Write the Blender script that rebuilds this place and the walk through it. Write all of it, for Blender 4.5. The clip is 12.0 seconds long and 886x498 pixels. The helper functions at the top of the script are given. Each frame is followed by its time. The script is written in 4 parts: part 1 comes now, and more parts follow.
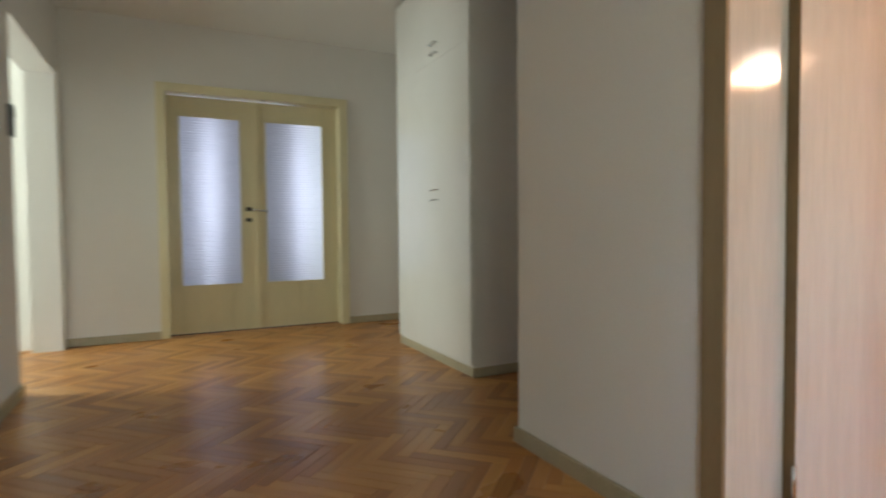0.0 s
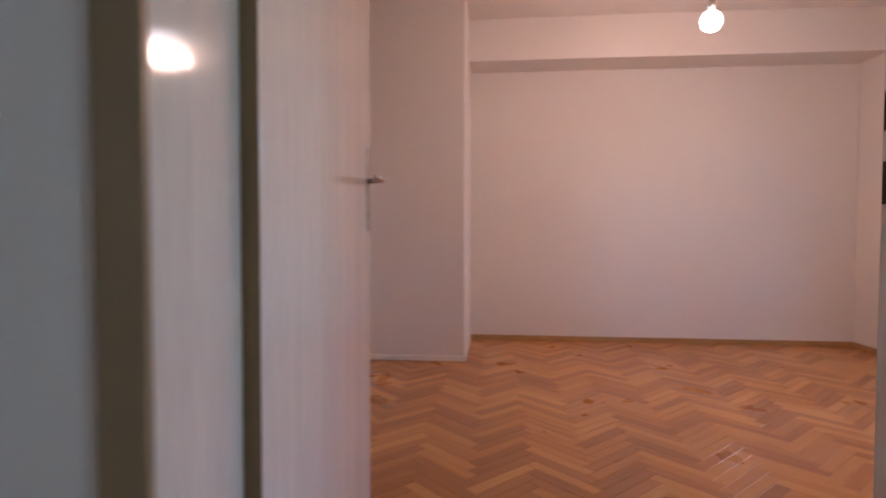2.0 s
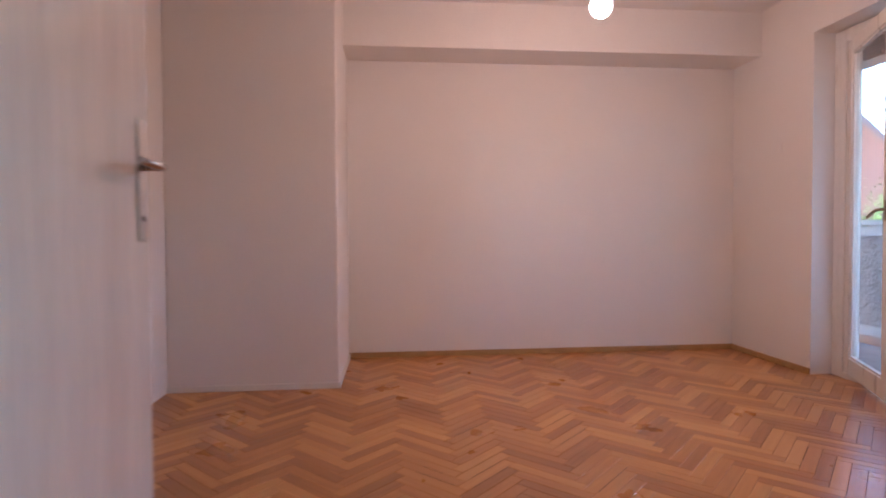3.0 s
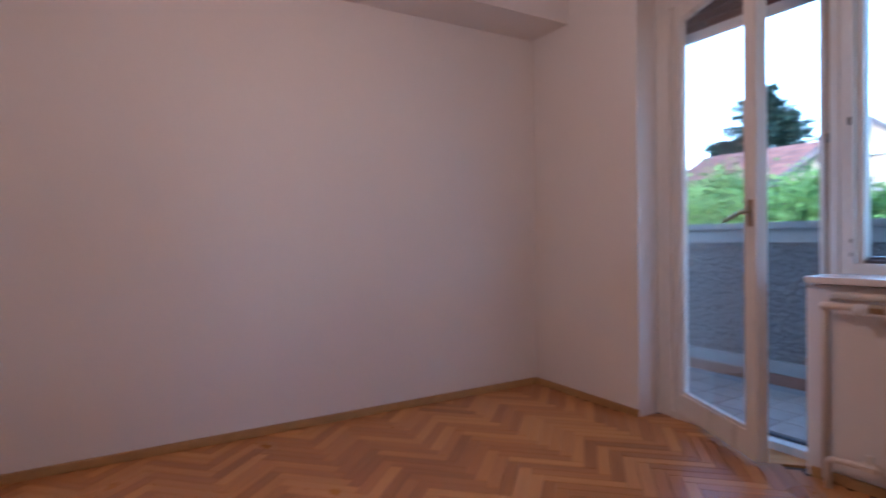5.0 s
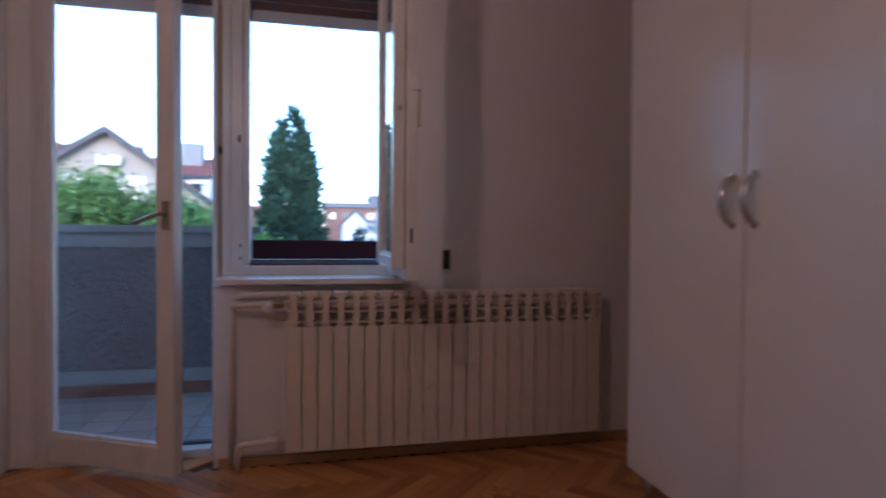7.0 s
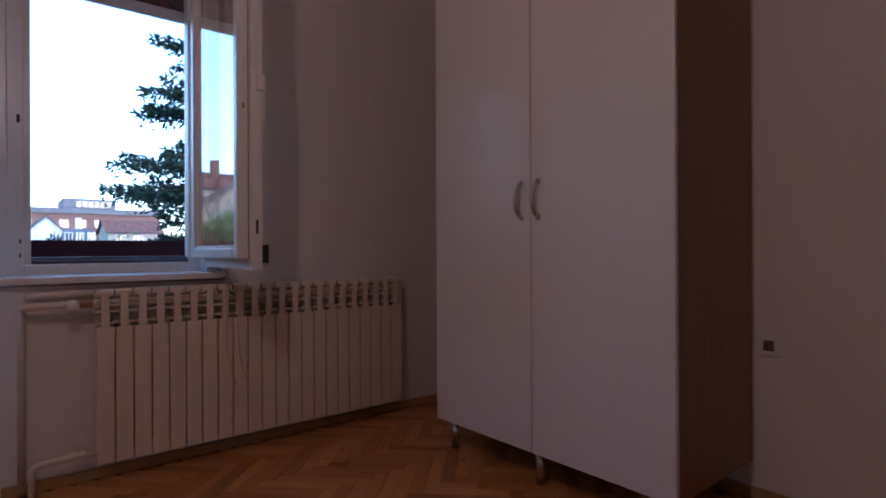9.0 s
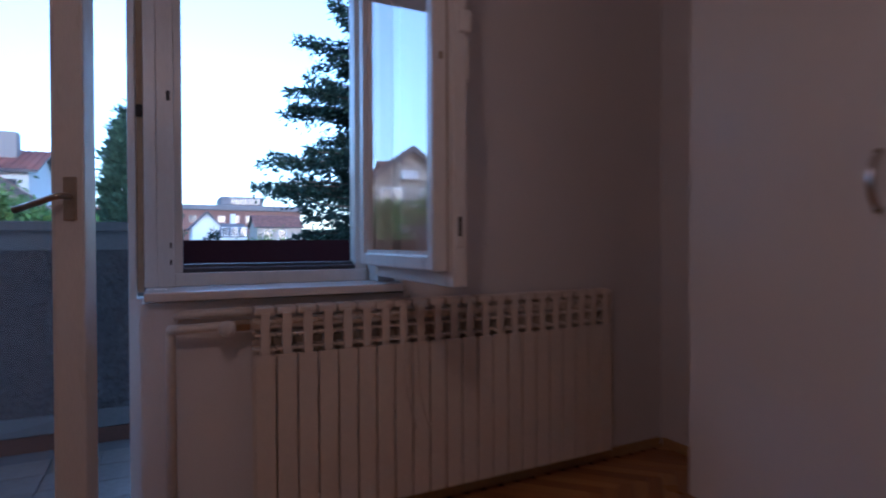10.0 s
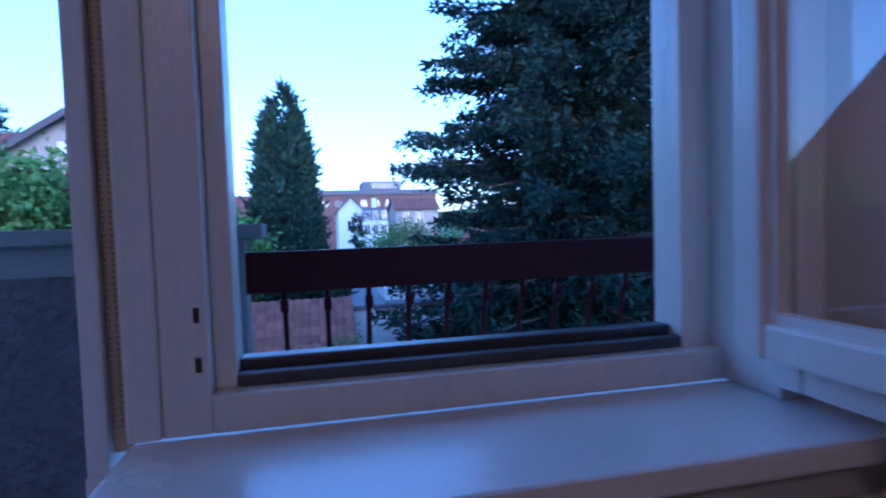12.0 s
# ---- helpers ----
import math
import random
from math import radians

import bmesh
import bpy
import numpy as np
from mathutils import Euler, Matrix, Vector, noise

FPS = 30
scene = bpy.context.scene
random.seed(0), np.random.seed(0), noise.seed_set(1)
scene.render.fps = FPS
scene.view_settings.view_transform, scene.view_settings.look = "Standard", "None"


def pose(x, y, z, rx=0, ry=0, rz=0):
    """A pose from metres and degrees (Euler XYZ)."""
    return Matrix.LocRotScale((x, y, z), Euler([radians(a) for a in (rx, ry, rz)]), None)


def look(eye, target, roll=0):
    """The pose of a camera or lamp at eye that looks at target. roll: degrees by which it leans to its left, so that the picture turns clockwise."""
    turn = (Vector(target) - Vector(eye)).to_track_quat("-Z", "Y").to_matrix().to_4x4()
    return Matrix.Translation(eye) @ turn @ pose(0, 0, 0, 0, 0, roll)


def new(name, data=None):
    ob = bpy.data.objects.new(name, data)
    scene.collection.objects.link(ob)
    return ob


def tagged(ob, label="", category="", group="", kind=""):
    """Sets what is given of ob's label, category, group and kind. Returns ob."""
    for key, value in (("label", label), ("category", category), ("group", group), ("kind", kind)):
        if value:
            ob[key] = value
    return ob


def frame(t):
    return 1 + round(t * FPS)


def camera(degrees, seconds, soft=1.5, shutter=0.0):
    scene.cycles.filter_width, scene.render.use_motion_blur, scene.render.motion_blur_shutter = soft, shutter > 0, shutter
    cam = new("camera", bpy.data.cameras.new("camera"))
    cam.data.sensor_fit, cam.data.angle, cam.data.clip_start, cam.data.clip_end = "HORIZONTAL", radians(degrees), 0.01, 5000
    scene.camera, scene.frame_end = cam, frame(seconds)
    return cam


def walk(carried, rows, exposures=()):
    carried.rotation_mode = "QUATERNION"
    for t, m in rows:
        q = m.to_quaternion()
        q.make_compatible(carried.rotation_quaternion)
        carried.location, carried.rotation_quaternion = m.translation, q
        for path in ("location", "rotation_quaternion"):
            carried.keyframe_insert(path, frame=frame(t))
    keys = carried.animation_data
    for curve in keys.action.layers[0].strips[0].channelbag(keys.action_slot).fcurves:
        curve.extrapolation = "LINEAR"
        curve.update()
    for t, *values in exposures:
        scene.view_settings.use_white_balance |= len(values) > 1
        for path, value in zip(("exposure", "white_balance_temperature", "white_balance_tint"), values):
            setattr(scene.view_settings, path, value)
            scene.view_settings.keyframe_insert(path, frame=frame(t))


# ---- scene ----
cam = camera(78.0, 12.0, soft=1.9, shutter=0.5)
PATH = [
    (0, (5.755, -2.567, 0.953), (4.875, -4.362, 0.882), -0.5),
    (0.3, (5.690, -2.705, 0.945), (4.585, -4.371, 0.876), -0.2),
    (0.5, (5.636, -2.775, 0.958), (4.371, -4.323, 0.884), 0.0),
    (1, (5.520, -2.920, 0.981), (3.859, -4.031, 0.907), 0.1),
    (1.5, (5.310, -3.036, 1.003), (3.406, -3.645, 0.916), 0.5),
    (2, (5.072, -3.121, 1.005), (3.082, -3.31, 0.939), 0.1),
    (2.5, (4.748, -3.152, 1.036), (2.751, -3.072, 0.958), 0.4),
    (2.7, (4.684, -3.102, 1.03), (2.69, -2.966, 0.964), 0.1),
    (4.5, (3.461, -2.588, 0.969), (1.532, -2.061, 0.972), -1.6),
    (5, (3.057, -2.564, 1.052), (1.333, -1.55, 1.014), -0.9),
    (5.5, (2.759, -2.54, 1.053), (1.425, -1.05, 1.021), -0.5),
    (6, (2.632, -2.437, 1.022), (1.798, -0.619, 0.993), -0.7),
    (6.5, (2.477, -2.49, 1.006), (2.288, -0.499, 0.967), 0.2),
    (7, (2.308, -2.640, 1.052), (2.727, -0.684, 1.017), 0.4),
    (7.5, (2.123, -2.912, 1.035), (2.92, -1.077, 1.031), 0.1),
    (7.7, (2.06, -2.955, 1.03), (2.99, -1.184, 1.026), 0.1),
    (9.3, (1.80, -2.585, 0.968), (3.075, -1.045, 0.970), -0.3),
    (9.5, (1.815, -2.430, 0.972), (2.994, -0.815, 0.974), -0.4),
    (10, (1.888, -1.957, 1.02), (2.788, -0.171, 0.997), -0.2),
    (10.5, (1.949, -1.489, 1.096), (2.749, 0.342, 1.008), -0.6),
    (11, (2.032, -1.011, 1.096), (2.799, 0.833, 1.002), -1.0),
    (11.5, (2.064, -0.67, 1.117), (2.702, 1.223, 1.021), -1.4),
    (12, (2.045, -0.51, 1.114), (2.487, 1.439, 1.021), -1.8),
]

EXPOSURES = [
    (0.0, 5.35, 6000, 8), (1.0, 5.2, 5500, 10), (2.0, 4.75, 4900, 14), (2.7, 4.75, 4800, 14), (4.5, 4.35, 4380, 11), (5.5, 3.85, 4380, 12),
    (6.5, 3.4, 4400, 12), (7.5, 3.1, 4450, 14), (9.5, 2.85, 4350, 15), (10.5, 2.5, 4050, 16), (11.0, 2.5, 3800, 16), (12.0, 2.45, 3720, 22),
]
walk(cam, [(t, look(eye, target, roll)) for t, eye, target, roll in PATH], EXPOSURES)

# ---- light ----
world = bpy.data.worlds.new("evening_sky")
scene.world = world
world.use_nodes = True
wn = world.node_tree.nodes
sky = wn.new("ShaderNodeTexSky")
sky.sky_type = "NISHITA"
sky.sun_disc = False
sky.sun_elevation = radians(5)
sky.sun_rotation = radians(180)
sky.dust_density = 1.0
sky.ozone_density = 2.0
wn["Background"].inputs[1].default_value = 0.15
haze = wn.new("ShaderNodeHueSaturation")
haze.inputs["Saturation"].default_value = 0.66
world.node_tree.links.new(sky.outputs[0], haze.inputs["Color"])
world.node_tree.links.new(haze.outputs[0], wn["Background"].inputs[0])
SUN = bpy.data.lights.new("sun", "SUN")
SUN.energy, SUN.angle, SUN.color = 0.015, radians(30), (1.0, 0.95, 0.9)
sun = new("sun", SUN)
sun.matrix_basis = look((0, -20, 1.75), (0, 0, 0))


def window_lamp(name, at, toward, w, h, watts, color):
    L = bpy.data.lights.new(name, "AREA")
    L.shape, L.size, L.size_y, L.energy, L.color = "RECTANGLE", w, h, watts, color
    ob = new(name, L)
    ob.matrix_basis = look(at, toward)
    return ob


BULB_AT = (1.741, -1.885, 2.217)
BL = bpy.data.lights.new("bulb_light", "POINT")
BL.energy, BL.color, BL.shadow_soft_size = 1.85, (1.0, 0.54, 0.31), 0.06
new("bulb_light", BL).location = (BULB_AT[0], BULB_AT[1], BULB_AT[2] - 0.10)
window_lamp("south_window_light", (4.9, -11.55, 1.5), (4.9, -8, 1.3), 1.8, 1.5, 0.45, (0.85, 0.88, 1.0))
window_lamp("east_window_light", (9.55, -7.25, 1.5), (4.1, -6.2, 1.2), 1.4, 1.6, 4.2, (0.92, 1.0, 0.84))
# fill lamp added out of view to brighten the hall from its north end
window_lamp("hall_fill_light", (6.0, -0.42, 1.6), (5.4, -4, 1.0), 0.9, 1.3, 0.42, (0.92, 1.0, 0.78))


# ---- materials ----
def mat(name, rgb, rough=0.6, metal=0.0, vary=0.06, scale=3.0, fine=60.0, bump=0.1, spec=0.5, per_piece=0.0, coat=0.0, stretch=(1, 1, 1), rv=0.12, depth=0.004):
    m = bpy.data.materials.new(name)
    m.use_nodes = True
    nt = m.node_tree
    N, L = nt.nodes, nt.links
    b = N["Principled BSDF"]
    b.inputs["Roughness"].default_value = rough
    b.inputs["Metallic"].default_value = metal
    b.inputs["Specular IOR Level"].default_value = spec
    b.inputs["Coat Weight"].default_value = coat
    b.inputs["Coat Roughness"].default_value = 0.12
    tc = N.new("ShaderNodeTexCoord")
    mp = N.new("ShaderNodeMapping")
    mp.inputs["Scale"].default_value = stretch
    L.new(tc.outputs["Object"], mp.inputs[0])
    big, small = N.new("ShaderNodeTexNoise"), N.new("ShaderNodeTexNoise")
    big.inputs["Scale"].default_value, small.inputs["Scale"].default_value = scale, fine
    big.inputs["Detail"].default_value = 6
    L.new(mp.outputs[0], big.inputs["Vector"])
    L.new(mp.outputs[0], small.inputs["Vector"])
    add = N.new("ShaderNodeMath")
    add.operation = "ADD"
    L.new(big.outputs[0], add.inputs[0])
    L.new(small.outputs[0], add.inputs[1])
    ramp = N.new("ShaderNodeMapRange")
    ramp.inputs["From Min"].default_value, ramp.inputs["From Max"].default_value = 0.6, 1.4
    ramp.inputs["To Min"].default_value, ramp.inputs["To Max"].default_value = 1 - vary, 1 + vary
    L.new(add.outputs[0], ramp.inputs["Value"])
    mul = N.new("ShaderNodeVectorMath")
    mul.operation = "SCALE"
    mul.inputs[0].default_value = rgb
    last = ramp.outputs[0]
    if per_piece:
        oi, ge = N.new("ShaderNodeObjectInfo"), N.new("ShaderNodeNewGeometry")
        s = N.new("ShaderNodeMath")
        s.operation = "ADD"
        L.new(oi.outputs["Random"], s.inputs[0])
        L.new(ge.outputs["Random Per Island"], s.inputs[1])
        fr = N.new("ShaderNodeMath")
        fr.operation = "FRACT"
        L.new(s.outputs[0], fr.inputs[0])
        pr = N.new("ShaderNodeMapRange")
        pr.inputs["To Min"].default_value, pr.inputs["To Max"].default_value = 1 - per_piece, 1 + per_piece
        L.new(fr.outputs[0], pr.inputs["Value"])
        pm = N.new("ShaderNodeMath")
        pm.operation = "MULTIPLY"
        L.new(pr.outputs[0], pm.inputs[0])
        L.new(last, pm.inputs[1])
        last = pm.outputs[0]
    L.new(last, mul.inputs["Scale"])
    L.new(mul.outputs[0], b.inputs["Base Color"])
    rr = N.new("ShaderNodeMapRange")
    rr.inputs["From Min"].default_value, rr.inputs["From Max"].default_value = 0.3, 0.7
    rr.inputs["To Min"].default_value, rr.inputs["To Max"].default_value = max(rough - rv * rough, 0.02), min(rough + rv * rough, 1)
    L.new(big.outputs[0], rr.inputs["Value"])
    L.new(rr.outputs[0], b.inputs["Roughness"])
    if bump:
        bp = N.new("ShaderNodeBump")
        bp.inputs["Strength"].default_value, bp.inputs["Distance"].default_value = bump, depth
        L.new(add.outputs[0], bp.inputs["Height"])
        L.new(bp.outputs[0], b.inputs["Normal"])
    return m


M_WALL = mat("wall_paint", (0.78, 0.75, 0.72), 0.75, vary=0.035, scale=1.2, fine=140, bump=0.12, spec=0.3)
M_CEIL = mat("ceiling_paint", (0.80, 0.78, 0.75), 0.85, vary=0.03, scale=0.8, fine=120, bump=0.1, spec=0.2)
M_PARQ = mat("oak_parquet", (0.40, 0.19, 0.075), 0.28, vary=0.22, scale=5, fine=45, bump=0.06, per_piece=0.30, stretch=(1, 1, 1))
M_SUB = mat("floor_joint", (0.06, 0.035, 0.02), 0.8, bump=0.2)
M_BASE = mat("baseboard_wood", (0.42, 0.26, 0.10), 0.4, vary=0.2, scale=8, fine=80, bump=0.08)
M_BASEH = mat("hall_baseboard_wood", (0.42, 0.36, 0.25), 0.4, vary=0.12, scale=8, fine=80, bump=0.08)
M_WHITE = mat("white_gloss_paint", (0.78, 0.76, 0.73), 0.22, vary=0.03, scale=4, fine=90, bump=0.04, coat=0.3)
M_CREAM = mat("cream_gloss_paint", (0.72, 0.64, 0.42), 0.3, vary=0.06, scale=3, fine=60, bump=0.05, stretch=(3, 3, 0.3))
M_LEAF = mat("leaf_white_paint", (0.76, 0.71, 0.65), 0.08, vary=0.11, scale=3, fine=50, bump=0.05, coat=0.4, stretch=(4, 4, 0.15))
M_CASING = mat("casing_wood", (0.29, 0.21, 0.12), 0.35, vary=0.12, scale=4, fine=60, bump=0.05, stretch=(5, 5, 0.3))
M_STRIP = mat("rebate_wood", (0.20, 0.12, 0.05), 0.45, vary=0.2, scale=6, fine=60, bump=0.1, stretch=(6, 6, 0.4))
M_WINF = mat("window_frame_paint", (0.74, 0.73, 0.70), 0.3, vary=0.07, scale=6, fine=70, bump=0.12, stretch=(3, 3, 0.5))
M_SILL = mat("sill_paint", (0.76, 0.75, 0.73), 0.25, vary=0.05, scale=6, fine=90, bump=0.05)
M_RAD = mat("radiator_enamel", (0.74, 0.66, 0.55), 0.35, vary=0.05, scale=5, fine=70, bump=0.06)
M_PIPE = mat("pipe_paint", (0.72, 0.65, 0.55), 0.4, vary=0.08, scale=9, fine=80, bump=0.15)
M_CHROME = mat("chrome", (0.62, 0.62, 0.62), 0.25, metal=1.0, vary=0.05, bump=0.02)
M_BRASS = mat("brass", (0.45, 0.38, 0.28), 0.35, metal=1.0, vary=0.1, bump=0.05)
M_DARK = mat("dark_hole", (0.03, 0.025, 0.02), 0.7, bump=0.05)
M_PLASTIC = mat("white_plastic", (0.75, 0.73, 0.68), 0.35, vary=0.03, bump=0.02)
M_STRAP = mat("strap_webbing", (0.50, 0.38, 0.24), 0.85, vary=0.15, scale=20, fine=300, bump=0.4)
M_SHUT = mat("shutter_slat_paint", (0.12, 0.055, 0.045), 0.5, vary=0.15, scale=6, bump=0.1)
M_SHUTW = mat("shutter_end_bar", (0.55, 0.58, 0.62), 0.5, vary=0.08, bump=0.08)
M_WARD = mat("wardrobe_white_laminate", (0.76, 0.74, 0.70), 0.30, vary=0.012, scale=0.7, fine=60, bump=0.0, rv=0.0)
M_WARDS = mat("wardrobe_walnut_laminate", (0.25, 0.12, 0.056), 0.45, vary=0.3, scale=6, fine=50, bump=0.06, stretch=(6, 6, 0.25))
M_STUCCO = mat("rough_grey_stucco", (0.15, 0.14, 0.14), 0.95, vary=0.22, scale=16, fine=34, bump=1.0, spec=0.1, depth=0.03)
M_CONC = mat("smooth_concrete", (0.24, 0.235, 0.235), 0.85, vary=0.12, scale=5, fine=60, bump=0.3)
M_TILE = mat("balcony_tile", (0.30, 0.26, 0.235), 0.5, vary=0.18, scale=4, fine=40, bump=0.1, per_piece=0.1)
M_SKIRT = mat("brown_skirting_tile", (0.16, 0.08, 0.055), 0.5, vary=0.2, bump=0.1)
M_RAIL = mat("oxblood_rail_paint", (0.04, 0.008, 0.011), 0.6, spec=0.15, vary=0.15, scale=5, fine=50, bump=0.1)
M_ALU = mat("dark_sill_metal", (0.10, 0.10, 0.11), 0.4, metal=0.7, vary=0.1, bump=0.05)
M_BARK = mat("bark", (0.075, 0.055, 0.04), 0.95, vary=0.4, scale=5, fine=25, bump=0.8)
M_SPRUCE = mat("spruce_needles", (0.022, 0.042, 0.032), 0.7, vary=0.4, scale=1.5, fine=12, bump=0.0, per_piece=0.45, spec=0.2)
M_CYP = mat("cypress_sprays", (0.038, 0.070, 0.048), 0.75, vary=0.4, scale=1.2, fine=10, bump=0.0, per_piece=0.45, spec=0.2)
M_LEAVES = mat("spring_leaves", (0.12, 0.21, 0.05), 0.6, vary=0.3, scale=1.2, fine=10, bump=0.0, per_piece=0.4, spec=0.3)
M_ROOF = mat("red_roof_tile", (0.24, 0.115, 0.085), 0.85, vary=0.25, scale=2, fine=20, bump=0.3, per_piece=0.25)
M_ROOFB = mat("bright_red_roof_tile", (0.30, 0.115, 0.085), 0.85, vary=0.2, scale=2, fine=20, bump=0.3, per_piece=0.2)
M_RENDER = mat("house_render", (0.38, 0.34, 0.30), 0.9, vary=0.1, scale=0.8, fine=20, bump=0.2)
M_RENDERW = mat("white_house_render", (0.72, 0.74, 0.76), 0.9, vary=0.07, scale=0.6, fine=20, bump=0.15)
M_BRICKF = mat("brick_facade", (0.17, 0.095, 0.08), 0.9, vary=0.2, scale=0.6, fine=6, bump=0.1)
M_FASCIA = mat("dark_fascia", (0.06, 0.055, 0.065), 0.6, vary=0.2, bump=0.1)
M_SLATE = mat("slate_roof", (0.13, 0.13, 0.15), 0.7, vary=0.2, scale=1, fine=8, bump=0.1)
M_PANE = mat("far_window_pane", (0.05, 0.06, 0.075), 0.12, vary=0.1, bump=0.0)
M_GRASS = mat("garden_ground", (0.07, 0.10, 0.035), 0.95, vary=0.5, scale=0.15, fine=3, bump=0.3)


def glass(name, rough=0.0, tint=(1, 1, 1)):
    m = bpy.data.materials.new(name)
    m.use_nodes = True
    b = m.node_tree.nodes["Principled BSDF"]
    b.inputs["Base Color"].default_value = (*tint, 1)
    b.inputs["Transmission Weight"].default_value = 1
    b.inputs["Roughness"].default_value = rough
    b.inputs["IOR"].default_value = 1.5
    return m


M_GLASS = glass("clear_glass")
M_REED = glass("reeded_glass", 0.65, (0.93, 0.93, 1.0))
M_BULB = bpy.data.materials.new("lit_opal_glass")
M_BULB.use_nodes = True
_b = M_BULB.node_tree.nodes["Principled BSDF"]
_b.inputs["Emission Color"].default_value = (1.0, 0.80, 0.62, 1)
_b.inputs["Emission Strength"].default_value = 0.6


# ---- builders ----
def box(bm, x0, x1, y0, y1, z0, z1, bevel=0.0):
    v = [bm.verts.new(p) for p in ((x0, y0, z0), (x1, y0, z0), (x1, y1, z0), (x0, y1, z0), (x0, y0, z1), (x1, y0, z1), (x1, y1, z1), (x0, y1, z1))]
    f = [bm.faces.new([v[i] for i in q]) for q in ((3, 2, 1, 0), (4, 5, 6, 7), (0, 1, 5, 4), (1, 2, 6, 5), (2, 3, 7, 6), (3, 0, 4, 7))]
    if bevel:
        es = list({e for q in f for e in q.edges})
        bmesh.ops.bevel(bm, geom=es, offset=bevel, segments=2, affect="EDGES", profile=0.6)
    return v


def tube(bm, pts, r, sides=10, r1=None):
    """A round bar along the points."""
    pts = [Vector(p) for p in pts]
    rings = []
    n = len(pts)
    side = None
    for i, p in enumerate(pts):
        d = (pts[min(i + 1, n - 1)] - pts[max(i - 1, 0)]).normalized()
        if side is None:
            side = d.orthogonal().normalized()
        side = (side - d * side.dot(d)).normalized()
        up = d.cross(side)
        rad = r if r1 is None else r + (r1 - r) * i / (n - 1)
        rings.append([bm.verts.new(p + rad * (math.cos(a) * side + math.sin(a) * up)) for a in (2 * math.pi * k / sides for k in range(sides))])
    for a, b in zip(rings, rings[1:]):
        for k in range(sides):
            bm.faces.new((a[k], a[(k + 1) % sides], b[(k + 1) % sides], b[k]))
    bm.faces.new(rings[0][::-1])
    bm.faces.new(rings[-1])


def bend(pts, r=0.04, steps=5):
    """The points with rounded corners."""
    P = [Vector(p) for p in pts]
    out = [P[0]]
    for a, b, c in zip(P, P[1:], P[2:]):
        d1, d2 = (a - b), (c - b)
        q = min(r, d1.length / 2, d2.length / 2)
        s, e = b + d1.normalized() * q, b + d2.normalized() * q
        for k in range(steps + 1):
            u = k / steps
            out.append((1 - u) ** 2 * s + 2 * u * (1 - u) * b + u * u * e)
    return out + [P[-1]]


def ball(bm, c, r, squash=1.0, seg=16):
    got = bmesh.ops.create_uvsphere(bm, u_segments=seg, v_segments=seg // 2, radius=r)
    bmesh.ops.scale(bm, vec=(1, 1, squash), verts=got["verts"])
    bmesh.ops.translate(bm, vec=c, verts=got["verts"])


def done(name, bm, material, smooth=False):
    me = bpy.data.meshes.new(name)
    bmesh.ops.recalc_face_normals(bm, faces=bm.faces)
    bm.to_mesh(me)
    bm.free()
    me.materials.append(material)
    if smooth:
        me.polygons.foreach_set("use_smooth", [True] * len(me.polygons))
    return me


def part(name, bm, material, parent=None, label="", smooth=False):
    ob = new(name, done(name, bm, material, smooth))
    if parent:
        ob.parent = parent
    if label:
        tagged(ob, label)
    return ob


def boxes(name, material, parent, *bs, bevel=0.0, label=""):
    bm = bmesh.new()
    for b in bs:
        box(bm, *b, bevel=bevel)
    return part(name, bm, material, parent, label)


def empty(name, at=(0, 0, 0)):
    e = new(name)
    e.location = at
    e.empty_display_size = 0.1
    return e


def structure(name, material, label, category, *bs, bevel=0.0):
    return tagged(boxes(name, material, None, *bs, bevel=bevel), label, category, kind="structure")


# ---- shell of the room and the hall ----
H = 2.8
structure("wall_window", M_WALL, "white painted wall around the balcony door and window", "wall",
          (0.0, 0.912, 0.0, 0.36, 0, H), (2.70, 4.10, 0.0, 0.36, 0, H), (0.912, 2.70, 0.0, 0.36, 2.44, H), (1.81, 2.70, 0.0, 0.36, 0, 0.83), (1.77, 1.81, 0.19, 0.30, 0, 0.83))
structure("wall_west", M_WALL, "long plain white painted wall with faint scuffs", "wall", (-0.25, 0.0, -4.6, 0.36, 0, H))
structure("wall_chimney", M_WALL, "white painted chimney breast standing out from the wall", "wall", (0.0, 0.887, -4.45, -3.35, 0, H), bevel=0.012)
structure("ceiling_beam", M_WALL, "white painted downstand beam under the ceiling", "beam", (0.0, 0.36, -3.35, 0.0, 2.45, H))
structure("wall_south", M_WALL, "white painted wall behind the open door", "wall", (0.0, 4.394, -4.59, -4.45, 0, H))
structure("wall_partition", M_WALL, "white painted partition between hall and room", "wall",
          (4.10, 4.394, -4.45, -3.60, 0, H), (4.10, 4.394, -2.455, 0.36, 0, H), (4.10, 4.394, -3.60, -2.455, 2.20, H))
structure("wall_hall_back", M_WALL, "grey-white hall wall around the double door", "wall",
          (3.0, 4.205, -8.25, -8.01, 0, H), (5.835, 9.8, -8.25, -8.01, 0, H), (4.205, 5.835, -8.25, -8.01, 2.24, H))
structure("wall_hall_east", M_WALL, "white hall wall with an open doorway", "wall",
          (6.58, 6.79, -6.49, -0.2, 0, H), (6.58, 6.79, -8.01, -7.87, 0, H), (6.58, 6.79, -7.87, -6.49, 2.22, H))
